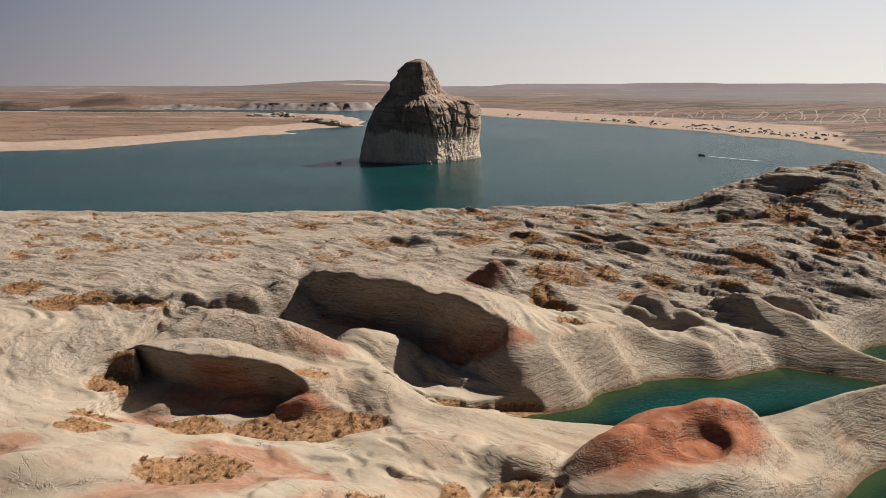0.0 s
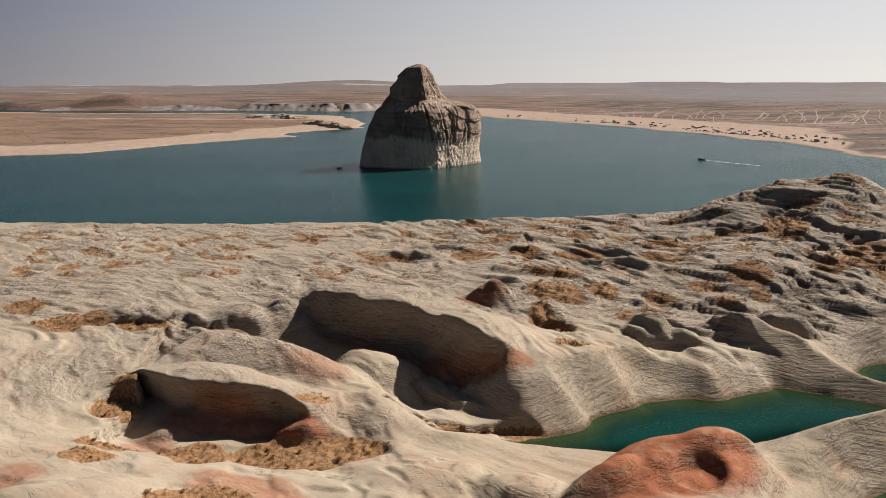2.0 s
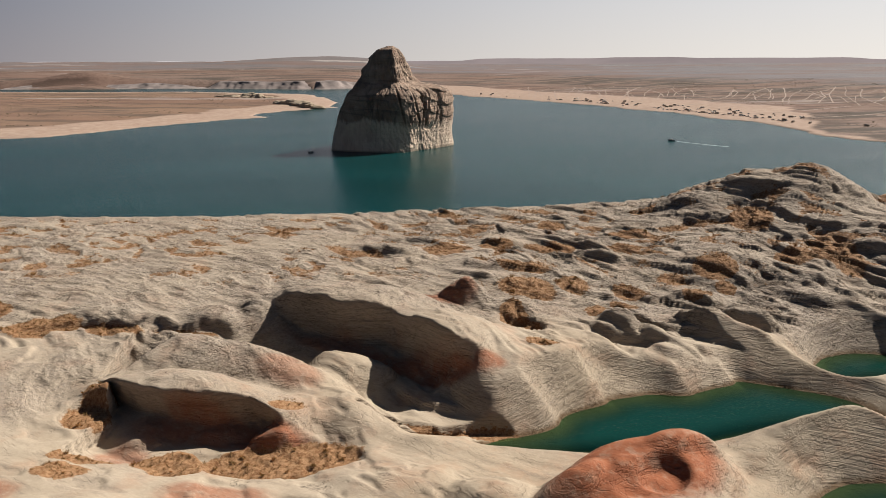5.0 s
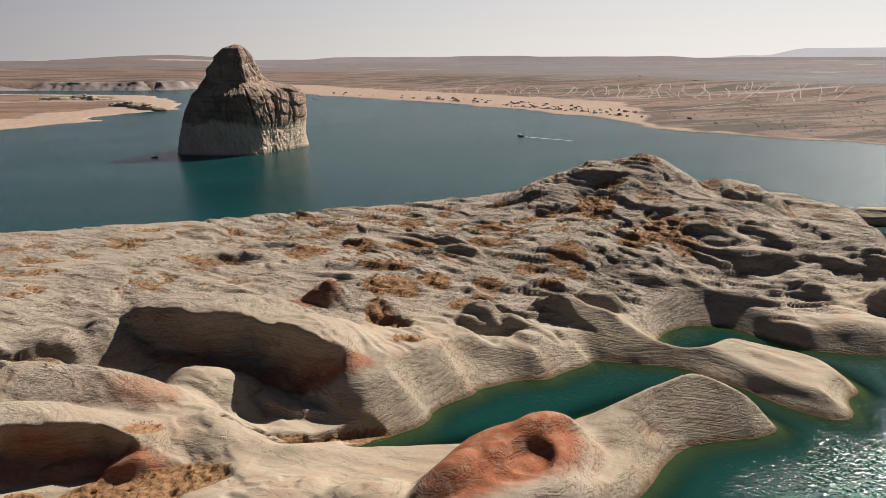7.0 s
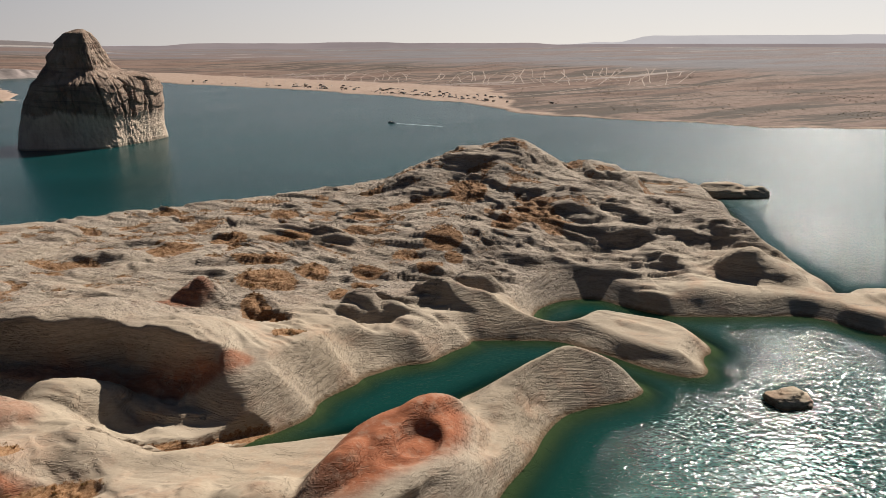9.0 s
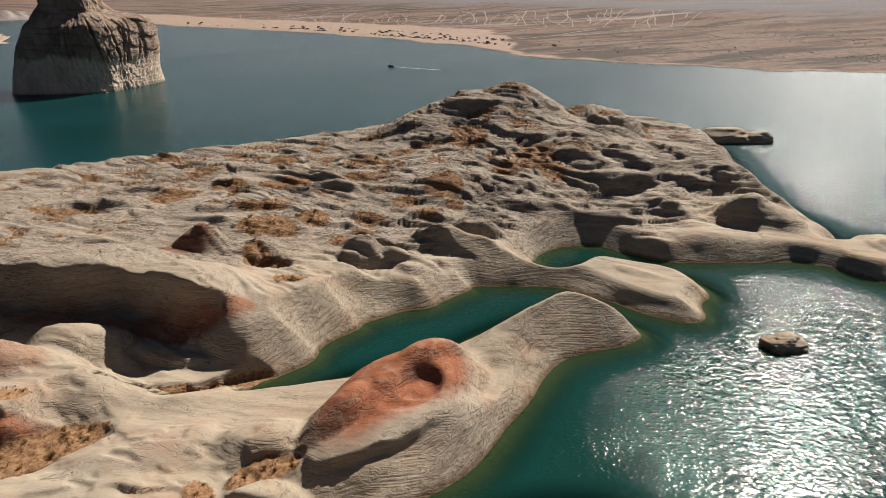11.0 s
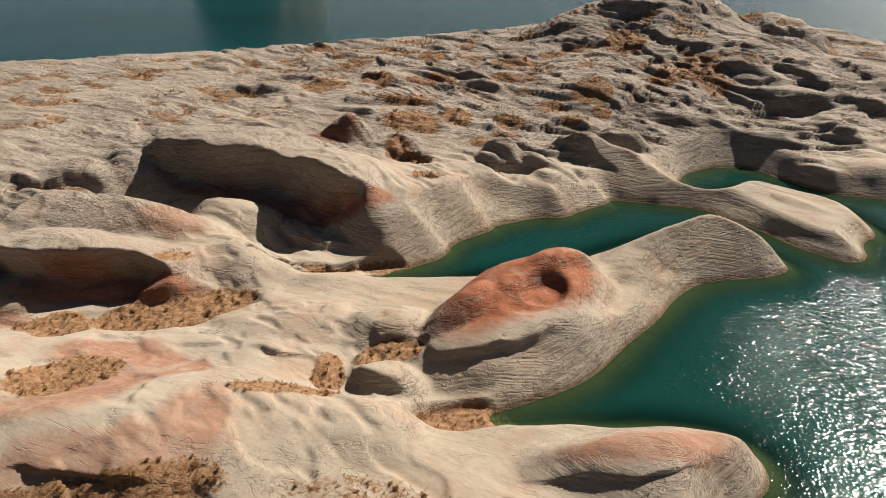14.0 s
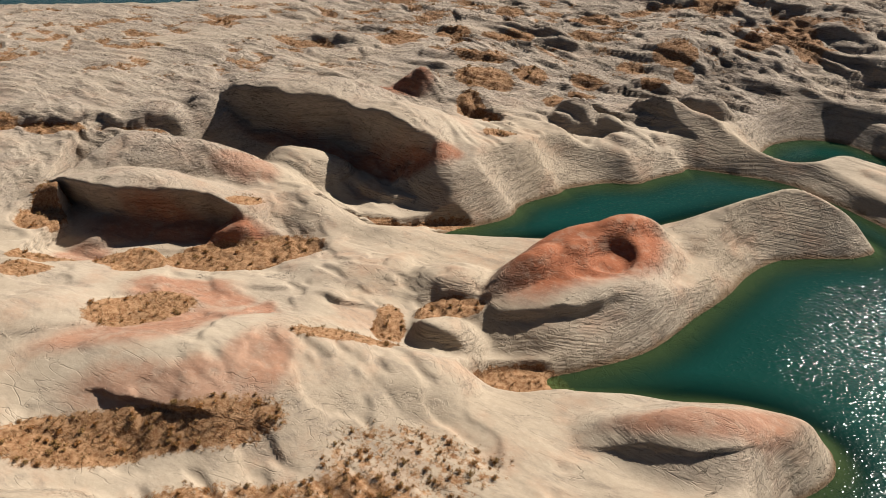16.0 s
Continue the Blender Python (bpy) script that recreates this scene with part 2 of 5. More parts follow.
def butte_rock():
    m, ns, ls, p = material("butte_sandstone")
    z = height(m)
    flutes = noise_tex(m, 0.16, 6, 0.65, (1, 1, 0.32), (0, 0, 0), 0.6)
    blotch = noise_tex(m, 0.09, 5, 0.6)
    beds = noise_tex(m, 1.0, 4, 0.6, (0.03, 0.03, 0.55), (3, 2, 0), 0.3)
    col = mixed(m, ramp(m, blotch, 0.35, 0.65), (0.245, 0.172, 0.130), (0.365, 0.275, 0.212))
    col = mixed(m, ramp(m, flutes, 0.46, 0.66, 0.0, 0.7), col, (0.110, 0.084, 0.070))
    col = mixed(m, ramp(m, noise_tex(m, 0.35, 5, 0.7), 0.54, 0.74, 0.0, 0.7), col, (0.36, 0.165, 0.105))
    col = mixed(m, ramp(m, beds, 0.54, 0.66, 0.0, 0.55), col, (0.110, 0.082, 0.066))
    # pale ring left by higher water
    ring = maths(m, "ADD", z, maths(m, "MULTIPLY", noise_tex(m, 0.06, 5, 0.6, (1, 1, 0.4)), -30.0))
    stain = noise_tex(m, 0.5, 4, 0.6, (1, 1, 0.12))
    pale = mixed(m, ramp(m, stain, 0.45, 0.7, 0.0, 0.5), mixed(m, ramp(m, blotch, 0.4, 0.6), (0.56, 0.440, 0.345), (0.62, 0.520, 0.410)), (0.36, 0.25, 0.185))
    col = mixed(m, ramp(m, ring, -1.5, 2.0, 0.9, 0.0), col, pale)
    col = mixed(m, ramp(m, z, 0.3, 1.3, 0.6, 0.0), col, (0.128, 0.096, 0.064))
    ls.new(col, p.inputs["Base Color"])
    p.inputs["Roughness"].default_value = 0.95
    p.inputs["Specular IOR Level"].default_value = 0.15
    b = bump(m, flutes, 0.6, 2.2)
    b = bump(m, beds, 0.6, 1.2, b)
    b = bump(m, noise_tex(m, 0.6, 7, 0.72), 0.7, 1.3, b)
    ls.new(b, p.inputs["Normal"])
    return m


def desert():
    """Sand, scrub and pale clay of the far shores, with haze tinted into the uplands."""
    m, ns, ls, p = material("desert_ground")
    scrub = noise_tex(m, 0.02, 6, 0.68, (0.35, 1.6, 1))
    fine = noise_tex(m, 0.16, 5, 0.7)
    col = mixed(m, ramp(m, fine, 0.4, 0.65), (0.213, 0.151, 0.124), (0.142, 0.102, 0.082))
    col = mixed(m, ramp(m, scrub, 0.45, 0.57), col, (0.080, 0.065, 0.054))
    # aerial haze put into the colour: land far behind the shore turns bluish grey
    col = mixed(m, attribute(m, "upland_haze"), col, mixed(m, ramp(m, scrub, 0.5, 0.75), (0.150, 0.140, 0.147), (0.205, 0.192, 0.196)))
    col = mixed(m, maths(m, "MULTIPLY", attribute(m, "ochre"), ramp(m, scrub, 0.6, 0.4, 0.3, 0.9)), col, (0.215, 0.138, 0.095))
    clay = noise_tex(m, 0.004, 5, 0.62, (0.4, 1.8, 1))
    col = mixed(m, ramp(m, clay, 0.60, 0.66, 0.0, 0.7), col, (0.369, 0.334, 0.312))
    col = mixed(m, ramp(m, noise_tex(m, 0.0035, 3, 0.5, (0.5, 2.2, 1)), 0.42, 0.6, 0.0, 0.45), col, (0.177, 0.102, 0.077))
    sand = maths(m, "ADD", attribute(m, "sand"), maths(m, "MULTIPLY", maths(m, "SUBTRACT", scrub, 0.5), 0.8))
    col = mixed(m, ramp(m, sand, 0.4, 0.6), col, mixed(m, ramp(m, fine, 0.35, 0.7), (0.300, 0.212, 0.165), (0.375, 0.285, 0.225)))
    ls.new(col, p.inputs["Base Color"])
    p.inputs["Roughness"].default_value = 0.95
    p.inputs["Specular IOR Level"].default_value = 0.1
    ls.new(bump(m, fine, 0.6, 1.5), p.inputs["Normal"])
    return m


SANDSTONE, LAKE, BUTTE, DESERT = sandstone(), lake(), butte_rock(), desert()


# ---- relief ----
def value_noise(x, y, seed=0):
    """Smooth gradient noise, about -1 to 1, on arrays."""
    xi, yi = np.floor(x).astype(np.int64), np.floor(y).astype(np.int64)
    xf, yf = x - xi, y - yi
    u, v = xf * xf * xf * (xf * (xf * 6 - 15) + 10), yf * yf * yf * (yf * (yf * 6 - 15) + 10)

    def corner(ix, iy, fx, fy):
        h = (ix * 374761393 + iy * 668265263 + seed * 982451653) & 0xFFFFFFFF
        h = ((h ^ (h >> 13)) * 1274126177) & 0xFFFFFFFF
        a = (h ^ (h >> 16)) % 4096 * (2 * np.pi / 4096)
        return np.cos(a) * fx + np.sin(a) * fy

    n00, n10 = corner(xi, yi, xf, yf), corner(xi + 1, yi, xf - 1, yf)
    n01, n11 = corner(xi, yi + 1, xf, yf - 1), corner(xi + 1, yi + 1, xf - 1, yf - 1)
    return 1.5 * ((n00 * (1 - u) + n10 * u) * (1 - v) + (n01 * (1 - u) + n11 * u) * v)


def fbm(x, y, seed=0, octaves=4, gain=0.5):
    total, amp, f = 0, 1.0, 1.0
    for k in range(octaves):
        total = total + amp * value_noise(x * f + 17.3 * k, y * f - 9.1 * k, seed + k)
        amp, f = amp * gain, f * 2.03
    return total


def smax(a, b, k):
    """The larger of two heights, blended over k metres."""
    h = np.clip(0.5 + 0.5 * (a - b) / k, 0, 1)
    return b * (1 - h) + a * h + k * h * (1 - h)


def smin(a, b, k):
    return -smax(-a, -b, k)


def step(x, lo, hi):
    t = np.clip((x - lo) / (hi - lo), 0, 1)
    return t * t * (3 - 2 * t)


def inland(x, y, outline):
    """Distance to a closed outline, positive inside."""
    best = np.full(x.shape, 1e18)
    inside = np.zeros(x.shape, bool)
    for (ax, ay), (bx, by) in zip(outline, outline[1:] + outline[:1]):
        dx, dy = bx - ax, by - ay
        t = np.clip(((x - ax) * dx + (y - ay) * dy) / (dx * dx + dy * dy), 0, 1)
        best = np.minimum(best, (x - ax - t * dx) ** 2 + (y - ay - t * dy) ** 2)
        if dy:
            inside ^= ((ay > y) != (by > y)) & (x < ax + (y - ay) * dx / dy)
    d = np.sqrt(best)
    return np.where(inside, d, -d)


def sheet(name, xs, ys, z, mat, **fields):
    """A grid of quads over xs, ys with heights z, and point fields for its material."""
    if np.ndim(xs) == 1:
        xs, ys = np.meshgrid(xs, ys)
    ny, nx = xs.shape
    co = np.empty((ny, nx, 3), np.float32)
    co[..., 0], co[..., 1], co[..., 2] = xs, ys, z
    i = (np.arange(ny - 1)[:, None] * nx + np.arange(nx - 1)[None, :]).ravel()
    quads = np.stack([i, i + 1, i + nx + 1, i + nx], 1).astype(np.int32)
    me = bpy.data.meshes.new(name)
    me.vertices.add(nx * ny)
    me.vertices.foreach_set("co", co.ravel())
    me.loops.add(quads.size)
    me.loops.foreach_set("vertex_index", quads.ravel())
    me.polygons.add(len(quads))
    me.polygons.foreach_set("loop_start", np.arange(0, quads.size, 4, dtype=np.int32))
    me.polygons.foreach_set("use_smooth", np.ones(len(quads), bool))
    me.update(calc_edges=True)
    for key, values in fields.items():
        me.attributes.new(key, "FLOAT", "POINT").data.foreach_set("value", np.broadcast_to(values, (ny, nx)).astype(np.float32).ravel())
    me.materials.append(mat)
    return new(name, me)


# ---- the headland: shore, swells, domes and hollows ----
SHORE = [
    (-420, 250), (-300, 222), (-130, 214), (-55, 212), (20, 217), (60, 222), (100, 236), (145, 232), (180, 205), (184, 184),
    (181, 167), (161, 140), (151.5, 127), (146, 113), (142, 102), (139, 95), (134, 91.5), (141, 91.5), (152, 88), (156, 76), (146, 63), (134, 65), (126.3, 73.3),
    (124, 80), (123, 86), (117.4, 89.9), (109, 93.4), (99.8, 97.3), (94.4, 101), (91.8, 106.8), (89.5, 113.3), (84, 115.9), (76, 115),
    (70.5, 110), (69.6, 106.6), (74, 103.5), (80.6, 105.4), (87, 101.5), (94, 94.2), (93.2, 83), (87.5, 82),
    (84, 76), (78.7, 78.5), (75, 86), (72, 94), (69, 99.3), (62, 102.3), (55, 106.2), (53.5, 104),
]
SHORE += [
    (47, 102.3), (44, 100), (38, 101.2), (31.3, 100), (30.3, 98), (22.9, 95.6), (21, 91.3), (14.4, 88.6), (9, 87.6), (9, 86.4), (15, 85), (25, 83.5), (38, 84.5), (50, 88),
    (60, 91), (68, 87), (71.5, 80), (70, 75.3), (61, 76.3), (53, 75.2), (46, 69.6), (41, 66.3), (33, 59.6), (24.5, 56.6),
    (17.5, 56), (19, 52.6), (27, 51.5), (36, 49.5), (42, 46.5), (44, 42), (40, 38.5), (34.5, 37), (31, 28), (34, 0), (60, -120), (-420, -120),
]


def rounded(outline, times=2):
    """The outline with its corners cut off, again and again."""
    for _ in range(times):
        outline = [((1 - k) * ax + k * bx, (1 - k) * ay + k * by) for (ax, ay), (bx, by) in zip(outline, outline[1:] + outline[:1]) for k in (0.25, 0.75)]
    return outline


SHORE = rounded(SHORE)


def local(x, y, cx, cy, turn):
    c, s = math.cos(radians(turn)), math.sin(radians(turn))
    return (x - cx) * c + (y - cy) * s, -(x - cx) * s + (y - cy) * c


class Relief:
    """Heights z over x, y, with the shares of soil, red stone and grey varnish."""

    def __init__(self, x, y):
        wx, wy = 1.3 * fbm(x / 13, y / 13, 3, 2), 1.3 * fbm(x / 13, y / 13, 11, 2)
        self.x0, self.y0 = x, y
        self.x = x + wx + 0.08 * fbm(x / 2.6, y / 2.6, 5, 2)
        self.y = y + wy + 0.08 * fbm(x / 2.6, y / 2.6, 6, 2)
        self.weight, self.total = np.full(x.shape, 1e-9), np.zeros(x.shape)
        self.soil, self.red, self.grey = np.zeros(x.shape), np.zeros(x.shape), np.zeros(x.shape)
        self.ox, self.oy = np.zeros(x.shape), np.zeros(x.shape)

    def swell(self, cx, cy, z, r=14.0):
        """One broad level of the ground."""
        w = np.exp(-((self.x - cx) ** 2 + (self.y - cy) ** 2) / (2 * r * r))
        self.weight += w
        self.total += w * z

    def settle(self):
        self.z = (self.total + 1e-9 * 8.5) / self.weight

    def dome(self, cx, cy, top, along, lit, lee, turn, drop, power=2.0, soft=0.8, dip=0.0):
        """A whaleback: half lengths along its back, on its sunny side and on its steeper lee side."""
        u, v = local(self.x, self.y, cx, cy, turn)
        v = v / np.where(v > 0, lit, lee)
        r = np.sqrt((u / along) ** 2 + v * v)
        self.z = smax(self.z, top - dip * u / along - drop * r**power, soft)

    def ledge(self, crest, drop, reach, over=-1.0, ends=0.3, lift=0.4, floor=2.4, steep=2.6):
        """A lip of rock that leans out over a step, on the right-hand side of a crest line; the floor rises again slowly."""
        over = 0.45 * drop if over < 0 else over
        cx, cy = [p[0] for p in crest], [p[1] for p in crest]
        pad = 2.2 * reach + drop
        sel = (self.x0 > min(cx) - pad) & (self.x0 < max(cx) + pad) & (self.y0 > min(cy) - pad) & (self.y0 < max(cy) + pad)
        x, y = self.x0[sel], self.y0[sel]
        if not x.size:
            return
        x, y = x + 0.45 * fbm(x / 5, y / 5, 15, 2, 0.4), y + 0.45 * fbm(x / 5, y / 5, 16, 2, 0.4)
        spans = [math.hypot(bx - ax, by - ay) for (ax, ay), (bx, by) in zip(crest, crest[1:])]
        whole, gone = sum(spans), 0.0
        best, side, along = np.full(x.shape, 1e9), np.zeros(x.shape), np.zeros(x.shape)
        for (ax, ay), (bx, by), span in zip(crest, crest[1:], spans):
            dx, dy = (bx - ax) / span, (by - ay) / span
            t = np.clip((x - ax) * dx + (y - ay) * dy, 0, span)
            dist = np.hypot(x - ax - t * dx, y - ay - t * dy)
            near = dist < best
            best = np.where(near, dist, best)
            side = np.where(near, (x - ax) * dy - (y - ay) * dx, side)
            along = np.where(near, (gone + t) / whole, along)
            gone += span
        s = np.where(side > 0, best, -best)
        fade = step(along, 0.0, ends) * step(1 - along, 0.0, ends)
        w = drop / steep
        cut = step(s, 0, w) * (1 - step(s, w, w + 1.8 * reach))
        rise = np.where(s < 0, np.exp(-((s / (0.9 * reach)) ** 2)), 1 - step(s, 0, w))
        before = self.z[sel]
        after = before + fade * drop * (lift * rise - (1 - lift) * cut)
        self.z[sel] = np.maximum(after, np.minimum(before, floor))
        lean = np.where(s < 0, step(s, -3.5 - over, 0.0), 1 - 1.35 * step(s, 0, w)) + 0.35 * step(s, w, w + 2.5)
        ex, ey = crest[-1][0] - crest[0][0], crest[-1][1] - crest[0][1]
        self.ox[sel] += fade * over * lean * ey / math.hypot(ex, ey)
        self.oy[sel] -= fade * over * lean * ex / math.hypot(ex, ey)

    def scarp(self, crest, drop, back, lift=0.5, ends=0.32, slope=0.72, floor=0.9):
        """A rounded step on the right-hand side of a curved crest: a gentle back, a steep shaded face, a floor that rises again."""
        pts = [np.array(q, float) for q in crest]
        pts = [2 * pts[0] - pts[1]] + pts + [2 * pts[-1] - pts[-2]]
        line = []
        for a, b, c, e in zip(pts, pts[1:], pts[2:], pts[3:]):
            for t in np.arange(0, 1, 0.125):
                line.append(0.5 * (2 * b + (c - a) * t + (2 * a - 5 * b + 4 * c - e) * t**2 + (3 * b - a - 3 * c + e) * t**3))
        line.append(pts[-2])
        line = np.array(line)
        pad = 2.2 * back + drop
        sel = (self.x0 > line[:, 0].min() - pad) & (self.x0 < line[:, 0].max() + pad) & (self.y0 > line[:, 1].min() - pad) & (self.y0 < line[:, 1].max() + pad)
        x, y = self.x0[sel], self.y0[sel]
        if not x.size:
            return
        x, y = x + 0.7 * fbm(x / 6, y / 6, 15, 2, 0.45), y + 0.7 * fbm(x / 6, y / 6, 16, 2, 0.45)
        best, side, along = np.full(x.shape, 1e9), np.zeros(x.shape), np.zeros(x.shape)
        for k, ((ax, ay), (bx, by)) in enumerate(zip(line, line[1:])):
            span = math.hypot(bx - ax, by - ay)
            dx, dy = (bx - ax) / span, (by - ay) / span
            t = np.clip((x - ax) * dx + (y - ay) * dy, 0, span)
            dist = np.hypot(x - ax - t * dx, y - ay - t * dy)
            near = dist < best
            best = np.where(near, dist, best)
            side = np.where(near, (x - ax) * dy - (y - ay) * dx, side)
            along = np.where(near, (k + t / span) / (len(line) - 1), along)
        s = np.where(side > 0, best, -best)
        fade = step(along, 0.0, ends) * step(1 - along, 0.0, ends)
        w = drop / slope
        lee = lift - step(s, 0, w) + (1 - lift) * step(s, w, w + 1.6 * back)
        form = np.where(s < 0, lift * np.exp(-((s / back) ** 2)), lee)
        before = self.z[sel]
        self.z[sel] = np.maximum(before + fade * drop * form, np.minimum(before, floor))

    def hollow(self, cx, cy, rx, ry, turn, depth, soil=0.0, power=2.0):
        u, v = local(self.x, self.y, cx, cy, turn)
        m = np.clip(1 - ((u / rx) ** 2 + (v / ry) ** 2) ** (power / 2), 0, 1)
        self.z = self.z - depth * step(m, 0, 0.8)
        self.soil = np.maximum(self.soil, soil * step(m, 0.0, 0.55))

    def pan(self, cx, cy, rx, ry, turn, z, soil=1.0):
        """A flat floor of earth and dry grass."""
        u, v = local(self.x, self.y, cx, cy, turn)
        m = step(1.25 - np.sqrt((u / rx) ** 2 + (v / ry) ** 2), 0, 0.4)
        self.z = self.z * (1 - m) + (z + 0.15 * fbm(self.x, self.y, 8, 2)) * m
        self.soil = np.maximum(self.soil, soil * m)

    def patch(self, cx, cy, rx, ry, turn, amount=1.0):
        """Earth and tufts on the bare rock."""
        u, v = local(self.x, self.y, cx, cy, turn)
        self.soil = np.maximum(self.soil, amount * step(1.3 - np.sqrt((u / rx) ** 2 + (v / ry) ** 2), 0, 0.6))

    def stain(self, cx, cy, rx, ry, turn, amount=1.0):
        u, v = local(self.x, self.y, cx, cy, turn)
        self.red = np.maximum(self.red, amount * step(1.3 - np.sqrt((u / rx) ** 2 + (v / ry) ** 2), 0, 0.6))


def headland(x, y):
    r = Relief(x, y)
    wave = 0.5 + 2.2 * step(x, 125, 150)
    d = inland(x + wave * fbm(x / 9, y / 9, 21, 2, 0.35), y + wave * fbm(x / 9, y / 9, 22, 2, 0.35), SHORE)

    # broad levels: the plateau, the knoll, the low ground round the cove
    r.swell(-120, 190, 8.5, 30); r.swell(-60, 185, 8.2, 26); r.swell(-10, 190, 8.6, 22); r.swell(30, 190, 9.2, 18)
    r.swell(-130, 130, 10, 30); r.swell(-80, 125, 9.6, 16); r.swell(-40, 150, 9.2, 18); r.swell(0, 150, 9.2, 16)
    r.swell(-45, 124, 9, 10); r.swell(-72, 112, 7.8, 12); r.swell(-110, 80, 8, 30); r.swell(-55, 92, 6.8, 9)
    r.swell(20, 150, 9.8, 12); r.swell(44, 155, 10, 12); r.swell(25, 122, 8, 9); r.swell(42, 118, 4, 8)
    r.swell(52, 130, 6.5, 9); r.swell(66, 120, 4, 8); r.swell(70, 150, 12, 12); r.swell(88, 144, 10.5, 11)
    r.swell(60, 185, 10, 12); r.swell(86, 190, 16, 9); r.swell(85, 125, 5, 9); r.swell(105, 122, 6, 10)
    r.swell(105, 160, 18, 14); r.swell(130, 140, 12, 12); r.swell(148, 168, 8, 14); r.swell(110, 190, 19, 14)
    r.swell(140, 200, 8, 16); r.swell(80, 212, 9, 10); r.swell(105, 215, 11, 12); r.swell(120, 100, 4, 9); r.swell(135, 84, 3, 8); r.swell(92, 105, 3, 7)
    r.swell(-22, 112, 3.8, 7); r.swell(-10, 105, 2.2, 6); r.swell(-3, 94, 1.0, 5); r.swell(-46, 87, 4.6, 7); r.swell(-36, 85, 3.4, 5); r.swell(-24, 82, 2.8, 5)
    r.swell(-32, 78, 4, 5); r.swell(-16, 77, 2.6, 6); r.swell(0, 80, 3.6, 7); r.swell(14, 80, 2.4, 6); r.swell(3, 88, 1, 5)
    r.swell(-45, 70, 7.2, 10); r.swell(-28, 66, 6.4, 8); r.swell(-10, 66, 5.2, 7); r.swell(4, 64, 4, 6); r.swell(10, 57, 1, 5)
    r.swell(-50, 45, 8, 14); r.swell(-20, 44, 4.8, 7); r.swell(0, 40, 4.2, 8); r.swell(8, 48, 4, 6); r.swell(-60, 0, 8, 30)
    r.swell(0, 0, 5, 24); r.swell(45, 80, 3, 7); r.swell(20, 45, 3, 6)
    r.settle()

    far_side = step(r.y, 88, 112)
    # slanting ledges all over the bare rock, steep on the lee side
    rough = step(r.x + 0.4 * (r.y - 130), -25, 45) * step(r.y, 96, 112)
    u, v = local(x + 7 * value_noise(x / 40, y / 40, 31), y + 7 * value_noise(x / 40, y / 40, 32), 0, 0, -36)
    for size, length, amount, seed in ((11.0, 36.0, 1.0, 40), (5.0, 18.0, 0.5, 50)):
        ph = v / size + 1.2 * fbm(u / length, v / (1.6 * size), seed, 3)
        f = ph - np.floor(ph)
        tooth = np.where(f < 0.24, step(f, 0, 0.24), 1 - step(f, 0.24, 1.0))
        here = step(value_noise(u / (0.7 * length), v / size, seed + 5), -0.15, 0.5)
        r.z = r.z + amount * (tooth - 0.4) * here * (0.06 + 0.16 * far_side + 0.78 * rough)
    billow = np.abs(value_noise(u / 22, v / 7, 66)) - 0.3
    r.z = r.z + billow * (0.15 + 0.25 * far_side + 0.2 * rough)
    lump = fbm(u / 9, v / 5, 75, 3)

    # knoll
    r.dome(88, 189, 19.5, 20, 15, 19, -28, 8, 1.6, 4)
    r.dome(94.5, 104.5, 5.6, 10, 4.2, 4.2, -52, 5.2, 2.2, 0.8, 0.8)
    r.dome(106, 180, 26.2, 20, 22, 18.5, -25, 12, 1.6, 3)
    r.dome(129, 172, 18.8, 15, 12, 10, -35, 6, 2.0, 2.5)
    r.dome(126, 158, 15.5, 14, 10, 11, -35, 7, 1.8)
    r.dome(97, 186, 23.5, 16, 12, 15, -30, 6.5, 1.8, 3.0)
    r.dome(124, 104, 8.4, 14, 7, 8.5, -44, 6.5, 1.8)
    r.dome(138, 118, 7.4, 12, 6, 8, -52, 6, 1.8)
    r.dome(141, 79, 5.0, 13, 8, 7, -50, 5, 2.2, 1.5)
    # the great ledge and its nose over the cove
    r.dome(-12, 119.5, 12.9, 21, 11, 11, -14, 4.5, 2.2, 1.5)
    r.dome(6, 107.5, 11.7, 15, 11, 9, -40, 5.5, 2.2, 1.5, 1.4)
    r.dome(15, 99.5, 7.4, 12.5, 10, 10.5, -24, 6.6, 2.4, 2.5)
    r.dome(9.2, 125.8, 12.9, 6.0, 5.0, 4.8, -30, 4.4, 1.4, 0.6)
    r.dome(28, 112, 7.6, 12, 6, 7, -30, 5)
    # fingers of rock that run down to the cove
    r.dome(37, 118, 8.6, 6, 3.5, 3.2, -46, 4, 2.2, 0.5)
    r.dome(45, 111, 6.3, 12, 2.8, 2.2, -42, 5, 2.2, 0.4, 3.0)
    r.dome(40, 107, 4.6, 9, 3.4, 2.6, -36, 4, 2.2, 0.4, 1.4)
    r.dome(57, 113, 7.0, 15, 5.0, 3.0, -50, 6, 2.3, 0.5, 2.6)
    r.dome(62, 118, 8.0, 7, 4.0, 3.2, -46, 4, 2.3, 0.4)
    r.dome(36, 102, 3.4, 10, 4, 5, -12, 4)
    # the pale whaleback with its tail, and the red-ended ledge before it
    r.dome(-36, 106, 9.6, 25, 6, 9, -10, 4.5, 2.2)
    r.dome(-12, 93, 5.8, 15, 6, 6.5, -42, 3.6)
    r.dome(1, 83, 3.4, 10, 4.5, 5, -15, 2.5)
    r.dome(-34, 91.5, 9.2, 20, 8, 8, -7, 4.5, 2.4, 1.2)
    r.dome(-37, 118, 9.8, 8, 6, 5, -12, 2.8, 2.4, 0.8)
